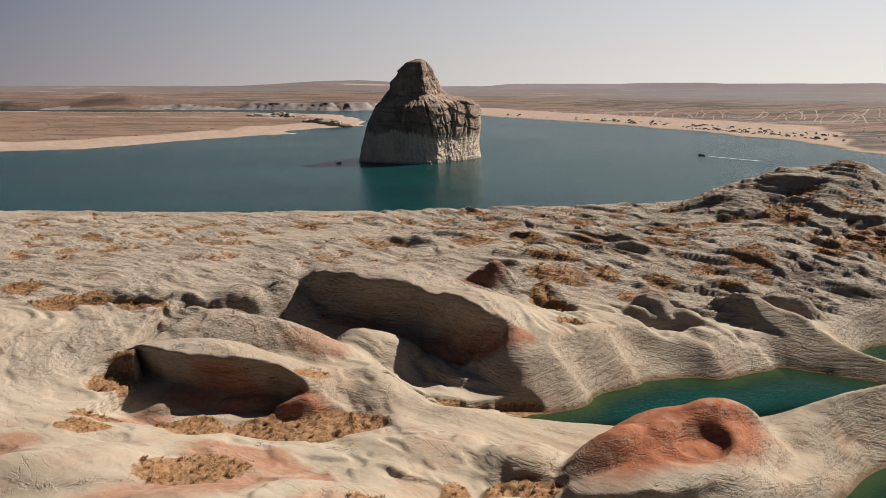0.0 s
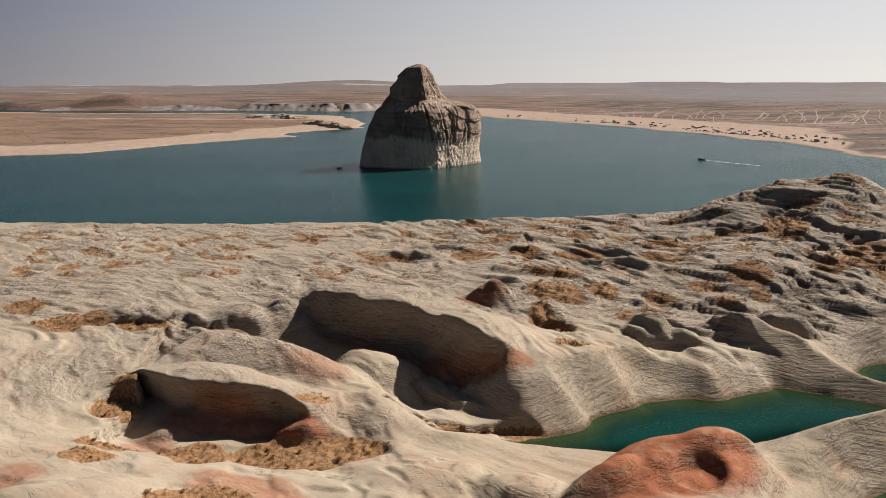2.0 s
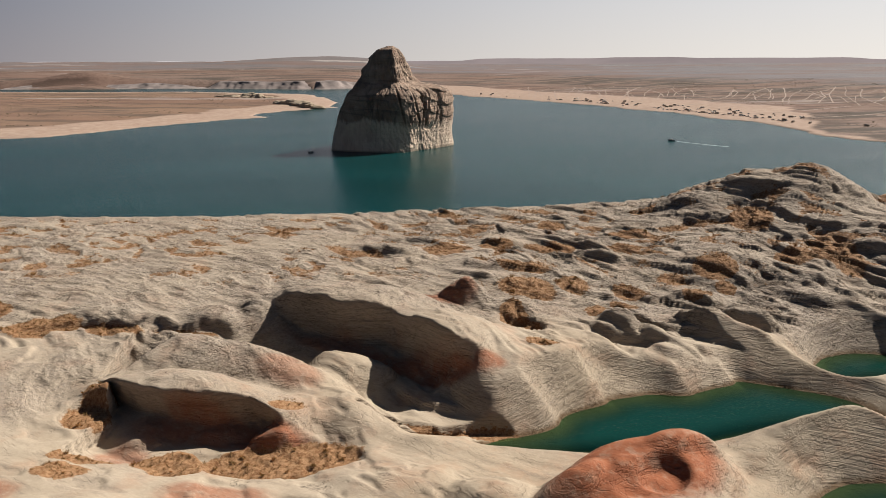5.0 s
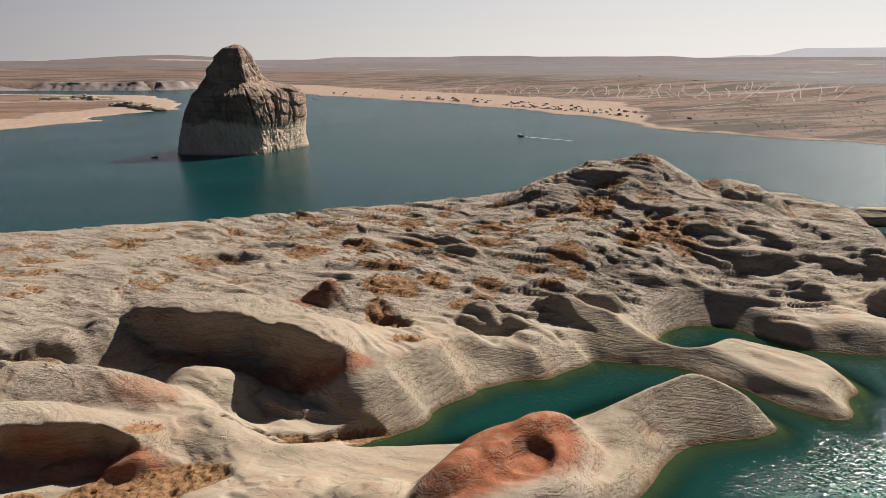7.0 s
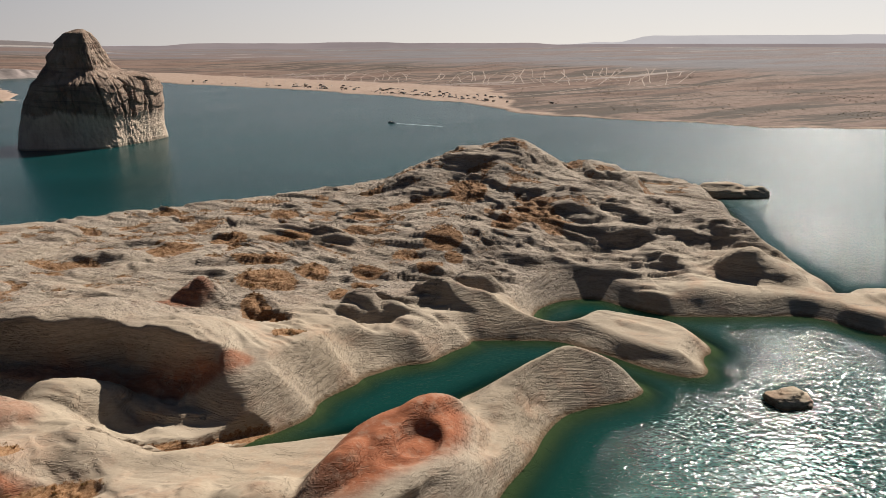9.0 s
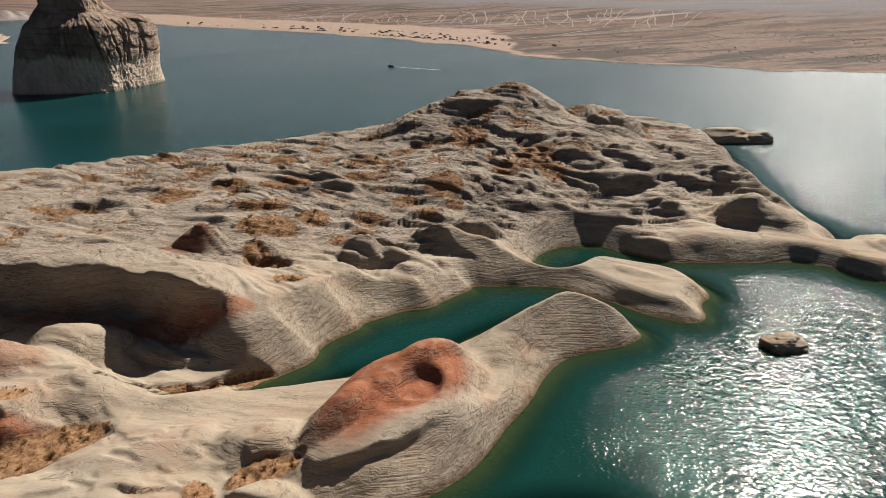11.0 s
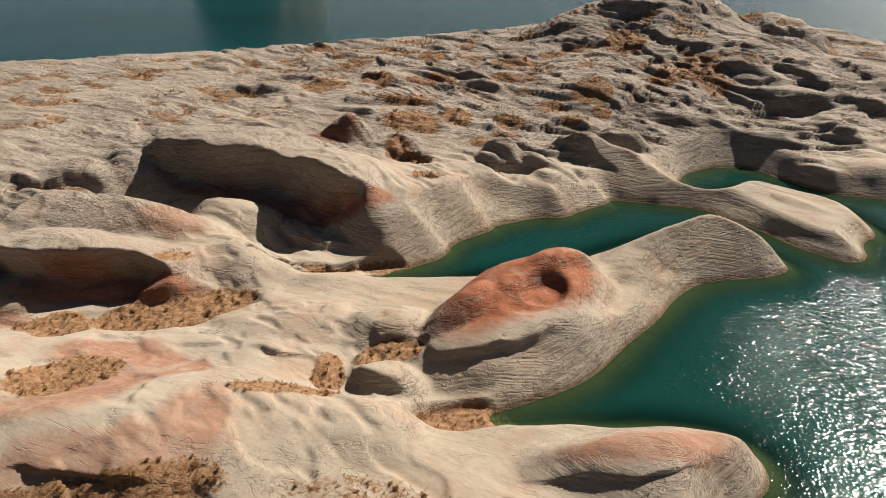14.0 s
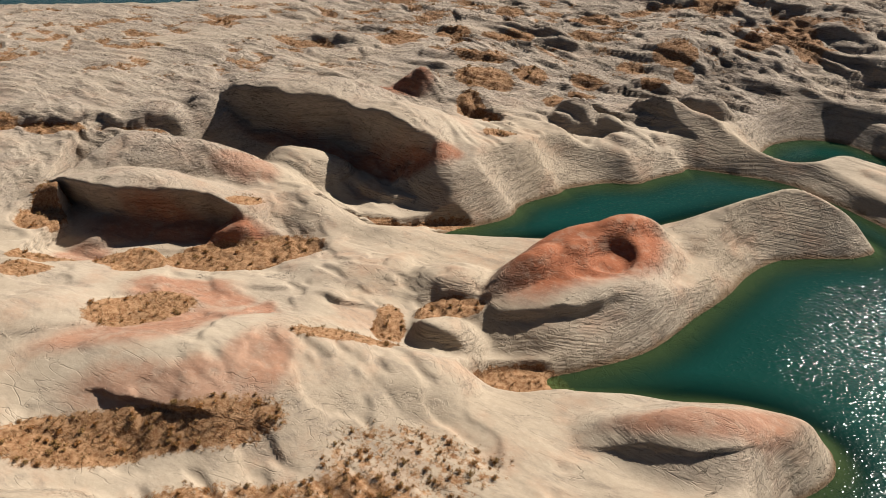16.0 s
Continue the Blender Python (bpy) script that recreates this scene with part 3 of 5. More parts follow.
    r.dome(-56, 120, 9.8, 12, 6, 5, -4, 2.8, 2.4, 0.8)
    # near swells
    r.dome(-18, 55, 9.2, 21, 9, 12, -6, 4.0, 2.0, 1.5)
    r.dome(-40, 62, 9.0, 16, 8, 8, 10, 4)
    r.dome(0, 53, 6.6, 11, 7, 7, -25, 3.5)
    r.dome(-2, 72, 5.4, 11, 6, 6, 5, 2.5)
    r.dome(-31, 36, 9.2, 13, 6, 6, -6, 4.5)
    # the red hill, its cliff, and the headland beyond
    r.dome(24, 66, 6.4, 17, 9, 9.0, 14, 6, 2.8, 1.2)
    r.dome(27, 72, 8.5, 12, 5.5, 7.5, 17, 3.4, 2.4, 1.0)
    r.dome(19.6, 68.7, 8.8, 8.0, 3.6, 3.4, 28, 4.2, 1.8, 0.5)
    r.dome(31.5, 73.6, 9.3, 6.5, 2.6, 3.0, 16, 2.8, 2.2, 0.6)
    r.dome(9.5, 69, 6.0, 6, 4.5, 4.5, 15, 3.0, 2.2, 1.6)
    r.dome(7, 60.2, 4.8, 5.5, 4, 3.4, 0, 3.0, 2.4, 1.6)
    r.dome(46, 79.5, 5.0, 15, 6, 7.5, 24, 5, 2.2, 1.5)
    r.dome(60, 82.5, 8.2, 17, 7.5, 9.5, 2, 6.8, 2.2, 1.8)
    # the lobe by the near cove
    r.dome(29, 43.6, 6.5, 16, 6.0, 10.0, -4, 6.0, 1.8, 1.2)
    # the low spit
    r.dome(83, 92, 3.6, 12, 4, 4, -62, 4)
    r.dome(89, 88, 3.0, 9, 4, 3, -50, 3.5)
    r.dome(72, 102, 1.4, 9, 2.2, 2.2, -14, 2)

    # undercut ledges and clefts
    r.ledge([(-27.6, 123.5), (-24.2, 121.8), (-21.2, 120.6), (-17.4, 119.2), (-11.6, 115.6), (-2.6, 113.4), (2.8, 107.6), (7.7, 102.4), (12.5, 99.6)], 7.4, 9, 2.2, 0.2, 0.1, 2.4)  # great ledge
    r.ledge([(-46.7, 93.1), (-46.9, 98.1), (-39.3, 92.3), (-34.6, 90.6), (-27.2, 89.7), (-22.2, 90.0), (-19.0, 87.9), (-17.0, 84.9)], 5.0, 9, 2.2, 0.14, 0.12)  # red ledge
    r.scarp([(-48.2, 115.0), (-45.3, 115.9), (-41.0, 114.0)], 1.6, 4, slope=1.5)
    r.scarp([(-40.2, 113.2), (-36.3, 115.1), (-33.1, 115.2), (-29.0, 112.4)], 2.0, 4, slope=1.6)
    r.scarp([(15.6, 117.4), (18.9, 121.7), (22.4, 118.1)], 2.2, 4)  # pit
    r.scarp([(17.9, 177.3), (22.3, 183.1), (25.3, 171.8)], 1.3, 5.9, 0.75, 0.42)
    r.scarp([(-16.7, 170.0), (-10.7, 160.4), (-4.1, 156.6), (0.5, 153.7)], 1.5, 5.9, 0.75, 0.42)
    r.scarp([(-4.1, 173.3), (3.0, 167.9), (11.9, 158.7)], 1.0, 5.9, 0.75, 0.42)
    r.scarp([(13.3, 171.4), (20.2, 164.8), (26.0, 160.7)], 1.0, 5.9, 0.75, 0.42)
    r.scarp([(3.2, 151.2), (10.7, 146.1), (17.2, 144.8), (25.0, 142.6), (31.1, 138.8)], 1.3, 5.9, 0.75, 0.42)
    r.scarp([(38.9, 161.0), (42.0, 157.2), (43.2, 147.9)], 1.5, 5.9, 0.75, 0.42)
    r.scarp([(-17.1, 140.7), (-9.4, 136.4), (-5.0, 130.5), (-2.1, 125.8)], 1.2, 5.9, 0.75, 0.42)
    r.scarp([(-5.0, 151.5), (-1.7, 153.2), (0.6, 141.5)], 0.9, 5.9, 0.75, 0.42)
    r.scarp([(39.2, 190.6), (41.4, 179.8), (46.3, 175.8)], 0.7, 5.9, 0.75, 0.42)
    r.scarp([(28.9, 144.3), (33.1, 132.9), (38.4, 130.8), (41.8, 128.4)], 0.9, 5.9, 0.75, 0.42)
    r.scarp([(48.8, 178.9), (55.3, 169.8), (59.7, 164.9)], 0.8, 5.9, 0.75, 0.42)
    r.scarp([(38.0, 153.0), (44.7, 146.3), (52.9, 142.8)], 0.7, 5.9, 0.75, 0.42)
    r.scarp([(36.6, 129.1), (44.0, 119.6), (48.8, 111.2), (52.5, 109.1), (53.8, 106.3)], 1.4, 4.5, 0.75, 0.42)
    r.scarp([(47.4, 128.4), (51.8, 118.1), (59.4, 110.9), (62.8, 108.0), (63.1, 105.1)], 2.7, 8.5, 0.75, 0.42)
    r.scarp([(30.6, 123.9), (33.5, 115.0), (41.4, 112.6), (44.7, 107.1)], 1.2, 4.5, 0.75, 0.42)
    r.scarp([(40.7, 113.9), (42.8, 107.8), (46.5, 106.0), (48.1, 104.7)], 1.2, 4.5, 0.75, 0.42)
    r.scarp([(43.3, 134.5), (51.3, 128.6), (58.3, 126.8), (61.2, 116.9)], 0.9, 4.5, 0.75, 0.42)
    r.scarp([(85.9, 189.3), (87.2, 186.1), (93.5, 176.8), (98.7, 169.8)], 1.0, 7.2, 0.75, 0.42)
    r.scarp([(69.5, 186.7), (74.5, 185.9), (77.0, 179.3)], 1.3, 7.2, 0.75, 0.42)
    r.scarp([(85.1, 177.9), (90.5, 170.9), (93.6, 160.6), (97.3, 152.2)], 1.5, 7.2, 0.75, 0.42)
    r.scarp([(92.3, 161.3), (97.5, 155.5), (103.3, 152.1)], 1.3, 7.2, 0.75, 0.42)
    r.scarp([(71.2, 158.5), (83.0, 163.0), (87.7, 155.9), (89.1, 148.1)], 0.7, 7.2, 0.75, 0.42)
    r.scarp([(92.2, 145.0), (100.2, 143.5), (105.1, 138.3), (107.5, 134.3)], 1.8, 7.2, 0.75, 0.42)
    r.scarp([(98.4, 169.3), (109.9, 170.2), (118.8, 167.1)], 0.9, 7.2, 0.75, 0.42)
    r.scarp([(107.0, 143.4), (112.5, 139.0), (115.4, 131.3), (119.3, 123.0)], 2.4, 7.2, 0.75, 0.42)
    r.scarp([(93.6, 129.4), (98.4, 129.6), (107.7, 127.9), (113.8, 124.9), (112.6, 117.2)], 2.6, 8.5, 0.75, 0.42)
    r.scarp([(97.6, 119.5), (104.8, 119.7), (110.2, 112.8), (112.6, 108.1)], 2.8, 8.5, 0.75, 0.42)
    r.scarp([(71.0, 133.2), (78.2, 127.9), (86.0, 123.7), (90.0, 120.5)], 1.6, 7.2, 0.75, 0.42)
    r.scarp([(114.0, 110.4), (119.1, 105.3), (123.3, 103.1), (125.5, 99.8)], 2.4, 8.5, 0.75, 0.42)
    r.scarp([(131.7, 153.7), (129.6, 137.5), (129.6, 127.1)], 1.3, 7.2, 0.75, 0.42)
    r.scarp([(127.5, 126.8), (129.1, 121.0), (130.7, 115.7)], 1.3, 7.2, 0.75, 0.42)
    r.scarp([(54.7, 147.6), (62.1, 141.4), (68.7, 134.3), (72.1, 132.5)], 0.8, 7.2, 0.75, 0.42)
    r.scarp([(74.9, 137.9), (82.9, 133.4), (91.8, 130.1)], 0.8, 7.2, 0.75, 0.42)
    r.scarp([(126.6, 165.7), (136.0, 161.7), (153.4, 168.4)], 0.9, 7.2, 0.75, 0.42)
    r.scarp([(81.0, 155.7), (83.5, 145.4), (87.7, 138.9)], 0.9, 7.2, 0.75, 0.42)
    r.ledge([(11.5, 65.3), (13.6, 62.3), (18.4, 61.6), (24.0, 62.3), (28.1, 62.9), (31.8, 64.0)], 1.1, 8, 0.1, 0.3, 0.0, 0.3, 1.8)  # red cliff
    r.ledge([(15.4, 43.8), (19.3, 42.3), (23.2, 41.2), (26.9, 39.7), (31.0, 39.3), (35.2, 40.4), (38.1, 42.1)], 0.3, 5, 0.1, 0.3, 0.05, 0.3, 1.8)  # lobe
    r.ledge([(-27.8, 50.0), (-25.2, 49.9), (-21.6, 48.6), (-18.3, 47.1), (-13.6, 45.6)], 0.45, 2.5, 0.25, 0.25, 0.3)
    r.scarp([(4.4, 63.1), (5.7, 59.4), (9.5, 57.7)], 1.3, 3, slope=1.6)
    r.scarp([(-8.4, 67.6), (-3.9, 65.9), (0.2, 64.4)], 0.5, 2, slope=1.8)
    r.scarp([(45.0, 75.6), (50.0, 79.4), (57.5, 81.6), (64.6, 80.6), (69.0, 77.6), (70.6, 74.8)], 3.0, 6, 0.3, 0.25, 1.7, 0.4)  # outer head

    r.dome(-11.5, 106.0, 6.3, 8.5, 5.0, 7.0, -24, 3.6, 2.2, 0.8)

    # tilted beds weather into rounded steps, thick ones on the knoll and the outer rocks
    outer = np.maximum(rough, 0.7 * step(x, 42, 56))
    for thick, amount, du, dv, seed in ((1.7, 0.45, 0.05, 0.13, 79), (0.8, 0.6, 0.09, 0.05, 77)):
        bed = (r.z + du * u + dv * v + 0.6 * fbm(x / 22, y / 22, seed, 2)) / thick
        f = bed - np.floor(bed)
        r.z = r.z + thick * (step(f, 0.5, 0.98) - f) * amount * (0.12 + 0.88 * outer) * step(value_noise(x / 19, y / 19, seed + 4), -0.45, 0.25)

    # smaller lumps and broken ledges over all
    r.z = r.z + 0.30 * fbm(u / 16, v / 7, 71, 2) + 0.16 * value_noise(u / 9, v / 2.4, 73) * (0.10 + 0.4 * far_side + 0.35 * rough)
    for size, length, amount, seed in ((2.6, 17, 0.80, 60), (1.4, 11, 0.50, 64)):
        ph = v / size + 1.2 * fbm(u / length, v / (2.4 * size), seed, 2)
        f = ph - np.floor(ph)
        tooth = np.where(f < 0.22, step(f, 0, 0.22), 1 - step(f, 0.22, 1.0))
        r.z = r.z + amount * (tooth - 0.4) * step(value_noise(u / (0.8 * length), v / (1.5 * size), seed + 1), -0.15, 0.45) * (0.06 + 0.40 * far_side + 0.40 * rough)

    # pits and floors
    r.hollow(27.6, 68.2, 6.0, 3.2, 22, 0.8, 0.0)
    r.hollow(29.0, 69.0, 3.8, 2.4, 20, 1.2, 0.2)
    r.hollow(19, 115, 4.5, 3.0, -40, 1.2, 1.0)
    r.pan(-2, 90.3, 6.0, 0.9, -8, 1.2, 0.8)
    r.pan(-17.3, 80.1, 10.0, 4.0, 6, 2.5)
    r.pan(-46, 88, 3.2, 3, 0, 5.2)
    r.pan(-30, 77, 3.5, 3, 10, 4.2)
    r.pan(8.5, 63.6, 4.0, 1.8, 10, 4.0)
    r.pan(-58, 114.5, 9, 1.8, 4, 7.4); r.pan(-40, 113, 6, 1.2, -8, 7.4, 0.7)
    r.pan(14.5, 54.3, 6.5, 2.4, -6, 0.4); r.pan(7, 88.6, 8, 1.6, 6, 0.15, 0.8)
    r.patch(-26, 64.5, 6, 3, 12)
    r.patch(-42, 78, 4, 2.5, 0)
    r.patch(-3, 57.5, 6, 2, 10, 0.8)
    r.patch(1, 62.5, 2, 3, -20, 0.9)
    r.patch(-22, 45.5, 13, 3, 4, 0.85); r.patch(2, 41.5, 10, 4.5, -5, 0.5); r.patch(-8, 37, 14, 4, 0, 0.7)
    r.patch(92, 140, 9, 1.8, -24, 0.7); r.patch(90, 148, 5, 1.6, -60, 0.6); r.patch(8, 161, 6, 2.2, -24, 0.9); r.patch(-14, 158, 8, 3, -30, 0.75); r.patch(30, 158, 5, 3, -30, 0.9); r.patch(24, 143, 7, 2, -30, 0.8)

    # soil in the hollows, stains on the pale rock
    r.patch(-42.1, 72.7, 3.1, 2.3, 0, 1.00)
    r.patch(-33.1, 78.8, 3.4, 3.2, 0, 1.00)
    r.patch(-46.3, 91.2, 2.0, 4.0, 0, 1.00)
    r.patch(-65.0, 114.7, 5.8, 4.5, 0, 1.00)
    r.patch(-51.5, 112.6, 5.0, 2.3, 0, 1.00)
    r.patch(-17.5, 90.2, 2.3, 1.3, 0, 1.00)
    r.patch(-78.0, 121.9, 4.2, 3.1, 0, 1.00)
    r.patch(6.9, 159.6, 4.4, 4.7, 0, 0.95)
    r.patch(19.2, 161.9, 4.7, 3.0, 0, 0.95)
    r.patch(37.1, 181.8, 4.0, 5.0, 0, 0.95)
    r.patch(34.4, 158.2, 4.1, 4.4, 0, 0.95)
    r.patch(22.8, 132.4, 5.9, 6.2, 0, 0.95)
    r.patch(32.9, 133.8, 3.5, 3.5, 0, 0.95)
    r.patch(54.2, 168.3, 5.7, 4.1, 0, 0.95)
    r.patch(49.1, 154.0, 4.1, 2.9, 0, 0.95)
    r.patch(64.6, 139.5, 5.0, 4.5, 0, 0.95)
    r.patch(44.2, 132.3, 4.0, 2.6, 0, 0.95)
    r.patch(41.0, 126.9, 2.7, 2.3, 0, 0.95)
    r.patch(35.1, 122.6, 3.7, 2.1, 0, 0.95)
    r.patch(53.7, 137.4, 3.2, 2.7, 0, 0.95)
    r.patch(92.5, 142.6, 4.2, 9.0, 0, 0.95)
    r.patch(83.9, 143.2, 4.7, 3.8, 0, 0.95)
    r.patch(63.6, 132.7, 2.7, 2.4, 0, 0.95)
    r.patch(56.4, 129.3, 2.9, 2.2, 0, 0.95)
    r.patch(18.1, 118.3, 2.3, 4.0, 0, 0.95)
    r.patch(21.3, 105.7, 2.8, 2.0, 0, 0.95)
    r.patch(7.7, 199.3, 3.6, 4.3, 0, 0.95)
    r.patch(84.2, 165.7, 5.3, 7.2, 0, 0.95)
    r.patch(66.7, 170.4, 4.6, 3.9, 0, 0.95)
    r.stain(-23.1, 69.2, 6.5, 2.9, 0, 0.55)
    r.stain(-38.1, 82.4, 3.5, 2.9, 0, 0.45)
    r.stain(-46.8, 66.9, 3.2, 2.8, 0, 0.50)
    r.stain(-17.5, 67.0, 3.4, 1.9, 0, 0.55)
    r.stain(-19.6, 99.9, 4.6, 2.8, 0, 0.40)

    # shore
    cliff = step(-np.hypot(x - 30, y - 60), -22, -8) + 0.6 * step(-np.hypot(x - 60, y - 78), -16, -6) + step(-np.hypot(x - 34, y - 42), -14, -6) + 0.9 * step(-np.hypot(x - 8, y - 97), -24, -12)
    steep = 0.85 + 0.5 * np.clip(cliff, 0, 1) + 0.30 * value_noise(x / 11, y / 11, 81)
    cap = np.where(d > 0, steep * d / (1 + d / 14) + 0.045 * d * d, 0.42 * d)
    z = smin(r.z, cap, 1.0)
    z = np.maximum(z, -7.0)
    # earth gathers in the low places of the rough ground
    low = step(-lump, -0.05, 0.35) * step(fbm(x / 26, y / 20, 91, 2), -0.6, 0.0)
    r.soil = np.maximum(r.soil, 0.7 * low * step(d, 8, 16) * step(r.y, 112, 125) * (0.35 + 0.65 * step(y, 125, 150)))
    z = z - 0.35 * low * step(d, 8, 16)

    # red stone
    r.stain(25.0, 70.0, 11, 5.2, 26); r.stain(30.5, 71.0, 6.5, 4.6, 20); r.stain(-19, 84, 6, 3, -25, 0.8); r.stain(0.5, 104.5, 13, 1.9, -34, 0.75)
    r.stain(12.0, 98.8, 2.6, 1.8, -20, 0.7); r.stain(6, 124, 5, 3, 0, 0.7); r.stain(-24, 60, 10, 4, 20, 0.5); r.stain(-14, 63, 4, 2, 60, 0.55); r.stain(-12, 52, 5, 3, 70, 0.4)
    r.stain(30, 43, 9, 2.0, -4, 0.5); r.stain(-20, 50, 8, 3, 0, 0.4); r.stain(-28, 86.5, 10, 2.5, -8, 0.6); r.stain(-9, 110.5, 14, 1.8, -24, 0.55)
    r.grey = np.clip(0.08 + (0.52 + 0.12 * rough) * step(r.y, 104, 122) + 0.34 * step(r.y, 76, 92) * step(-r.x, 8, 24) * (1 - step(r.y, 104, 122)) + 0.25 * fbm(x / 20, y / 20, 95, 2), 0, 1)
    return z, np.clip(r.soil, 0, 1), np.clip(r.red, 0, 1), r.grey, r.ox, r.oy


def spaced(start, end, first, rate, least):
    """Coordinates whose spacing grows with the distance from first."""
    out, v = [start], start
    while v < end:
        v += max(least, rate * abs(v - first))
        out.append(v)
    return np.array(out)


FINE = 1.15
gx = np.concatenate([-spaced(24, 420, 0, 0.0045 / FINE, 0.34 / FINE)[::-1], np.arange(-24 + 0.34 / FINE, 100, 0.34 / FINE), spaced(100, 190, 30, 0.0052 / FINE, 0.34 / FINE)])
gy = np.concatenate([spaced(-120, 30, 45, 0.03, 1.0), spaced(30.5, 250, 0, 0.0042 / FINE, 0.22 / FINE)])
GX, GY = np.meshgrid(gx, gy)
gz, gsoil, gred, ggrey, gox, goy = headland(GX, GY)
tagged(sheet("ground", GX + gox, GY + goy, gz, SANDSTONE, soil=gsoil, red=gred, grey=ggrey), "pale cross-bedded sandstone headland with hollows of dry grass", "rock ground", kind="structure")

# ---- lake ----
lx = np.concatenate([-spaced(10, 5000, 0, 0.05, 1.2)[::-1], np.arange(-8.8, 100, 1.2), spaced(100, 5000, 60, 0.05, 1.2)])
ly = np.concatenate([-spaced(10, 5000, 0, 0.05, 3.0)[::-1], np.arange(-8, 30, 2.0), np.arange(30, 130, 1.2), spaced(130, 5000, 90, 0.05, 1.2)])
LX, LY = np.meshgrid(lx, ly)
ldepth = np.clip(-0.42 * inland(LX, LY, SHORE), 0, 8)
tagged(sheet("water", lx, ly, np.zeros(LX.shape), LAKE, depth=ldepth, wide=step(np.hypot(LX - 90, LY - 60), 70, 170)), "calm teal lake water with fine ripples", "lake", kind="structure")

# ---- far shores ----
FAR_SHORE = [
    (5000, -1200), (1500, -250), (800, 60), (560, 205), (438, 282), (397, 318), (338, 380), (284, 486), (288, 575), (269, 642), (242, 716), (207, 810),
    (157, 902), (65, 1055), (-30, 1260), (-102, 1361), (-192, 1301), (-400, 1368), (-758, 1377), (-1600, 1450), (-5000, 1300), (-5000, 5000), (5000, 5000),
]
SPIT_SHORE = [
    (-3000, 250), (-1400, 330), (-600, 440), (-313, 490), (-266, 499), (-224, 569), (-170, 647), (-135, 672), (-156, 713), (-136, 750), (-88, 803),
    (-110, 952), (-166, 1122), (-378, 1222), (-577, 1227), (-812, 1287), (-3000, 1250),
]


def far_ground(x, y):
    n = fbm(x / 60, y / 60, 101, 3)
    d1 = inland(x + 9 * n, y + 9 * n, FAR_SHORE)
    d2 = inland(x + 7 * n, y + 7 * n, SPIT_SHORE)
    west = step(-x, -30, 160)
    beach = np.interp(d1, [-200, 0, 40, 330, 560, 1000, 2000, 3600], [-6, 0, 1.2, 7, 18, 22, 30, 44])
    bluff = np.interp(d1, [-200, 0, 25, 60, 400, 900, 1800, 3600], [-6, 0, 14, 17, 24, 34, 44, 48])
    z1 = beach * (1 - west) + bluff * west + step(d1, 60, 300) * 2.2 * fbm(x / 170, y / 170, 105, 4)
    z2 = np.interp(d2, [-200, 0, 30, 120, 400], [-6, 0, 1.5, 3.5, 4.5]) + step(d2, 10, 60) * 0.8 * fbm(x / 40, y / 40, 109, 3)
    z = np.maximum(z1, z2)
    z = z + 15 * np.exp(-((x + 650) / 70) ** 2 - ((y - 1420) / 60) ** 2) + 26 * np.exp(-((x + 330) / 330) ** 2 - ((y - 2450) / 420) ** 2)
    wide = 42 + 130 * step(y, 480, 760)
    sand = np.maximum(step(wide - d1, 0, 60) * (1 - west), step(-np.abs(d2 - 20), -75, -10))
    sand = np.maximum(sand, 0.3 * west * step(-np.abs(d1 - 15), -60, -5))
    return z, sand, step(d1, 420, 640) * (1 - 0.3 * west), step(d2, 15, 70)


fx = np.concatenate([-spaced(40, 5000, 0, 0.018, 6)[::-1], spaced(46, 5000, 0, 0.018, 6)])
fy = np.concatenate([np.linspace(-5000, 150, 30), spaced(160, 5000, 0, 0.0105, 4)])
FX, FY = np.meshgrid(fx, fy)
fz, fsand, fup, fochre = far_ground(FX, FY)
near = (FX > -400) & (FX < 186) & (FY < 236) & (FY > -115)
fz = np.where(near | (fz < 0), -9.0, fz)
tagged(sheet("ground", fx, fy, fz, DESERT, sand=fsand, upland_haze=fup, ochre=fochre), "sandy desert shore with scrub flats behind", "desert", kind="structure")


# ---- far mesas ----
def haze_glow_rock(name, colour, glow):
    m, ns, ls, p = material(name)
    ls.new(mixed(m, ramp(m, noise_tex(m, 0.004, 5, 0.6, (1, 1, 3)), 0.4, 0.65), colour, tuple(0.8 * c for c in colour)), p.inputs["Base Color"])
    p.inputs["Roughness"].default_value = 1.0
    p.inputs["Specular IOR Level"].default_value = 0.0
    # an even glow on the rock stands in for haze in the air
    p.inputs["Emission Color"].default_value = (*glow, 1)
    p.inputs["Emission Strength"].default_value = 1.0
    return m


def mesa_line(name, dist, a0, a1, low, crest, mat, label):
    """A long flat-topped ridge on the horizon; crest(a) gives its height by bearing in degrees."""
    n = 160
    verts, faces = [], []
    for i in range(n + 1):
        a = a0 + (a1 - a0) * i / n
        h = crest(a)
        for r, z in ((dist - 500, low), (dist - 150, low + 0.45 * (h - low)), (dist - 60, h), (dist + 150, h)):
            verts.append((r * math.sin(radians(a)), r * math.cos(radians(a)), z))
    for i in range(n):
        for k in range(3):
            b = 4 * i + k
            faces.append((b, b + 4, b + 5, b + 1))
    me = bpy.data.meshes.new(name)
    me.from_pydata(verts, [], faces)
    me.polygons.foreach_set("use_smooth", np.ones(len(faces), bool))
    me.materials.append(mat)
    tagged(new(name, me), label, "mesa", kind="structure")


def bank(a, lo, hi, soft):
    return float(step(np.array(a), lo, lo + soft) * (1 - step(np.array(a), hi - soft, hi)))


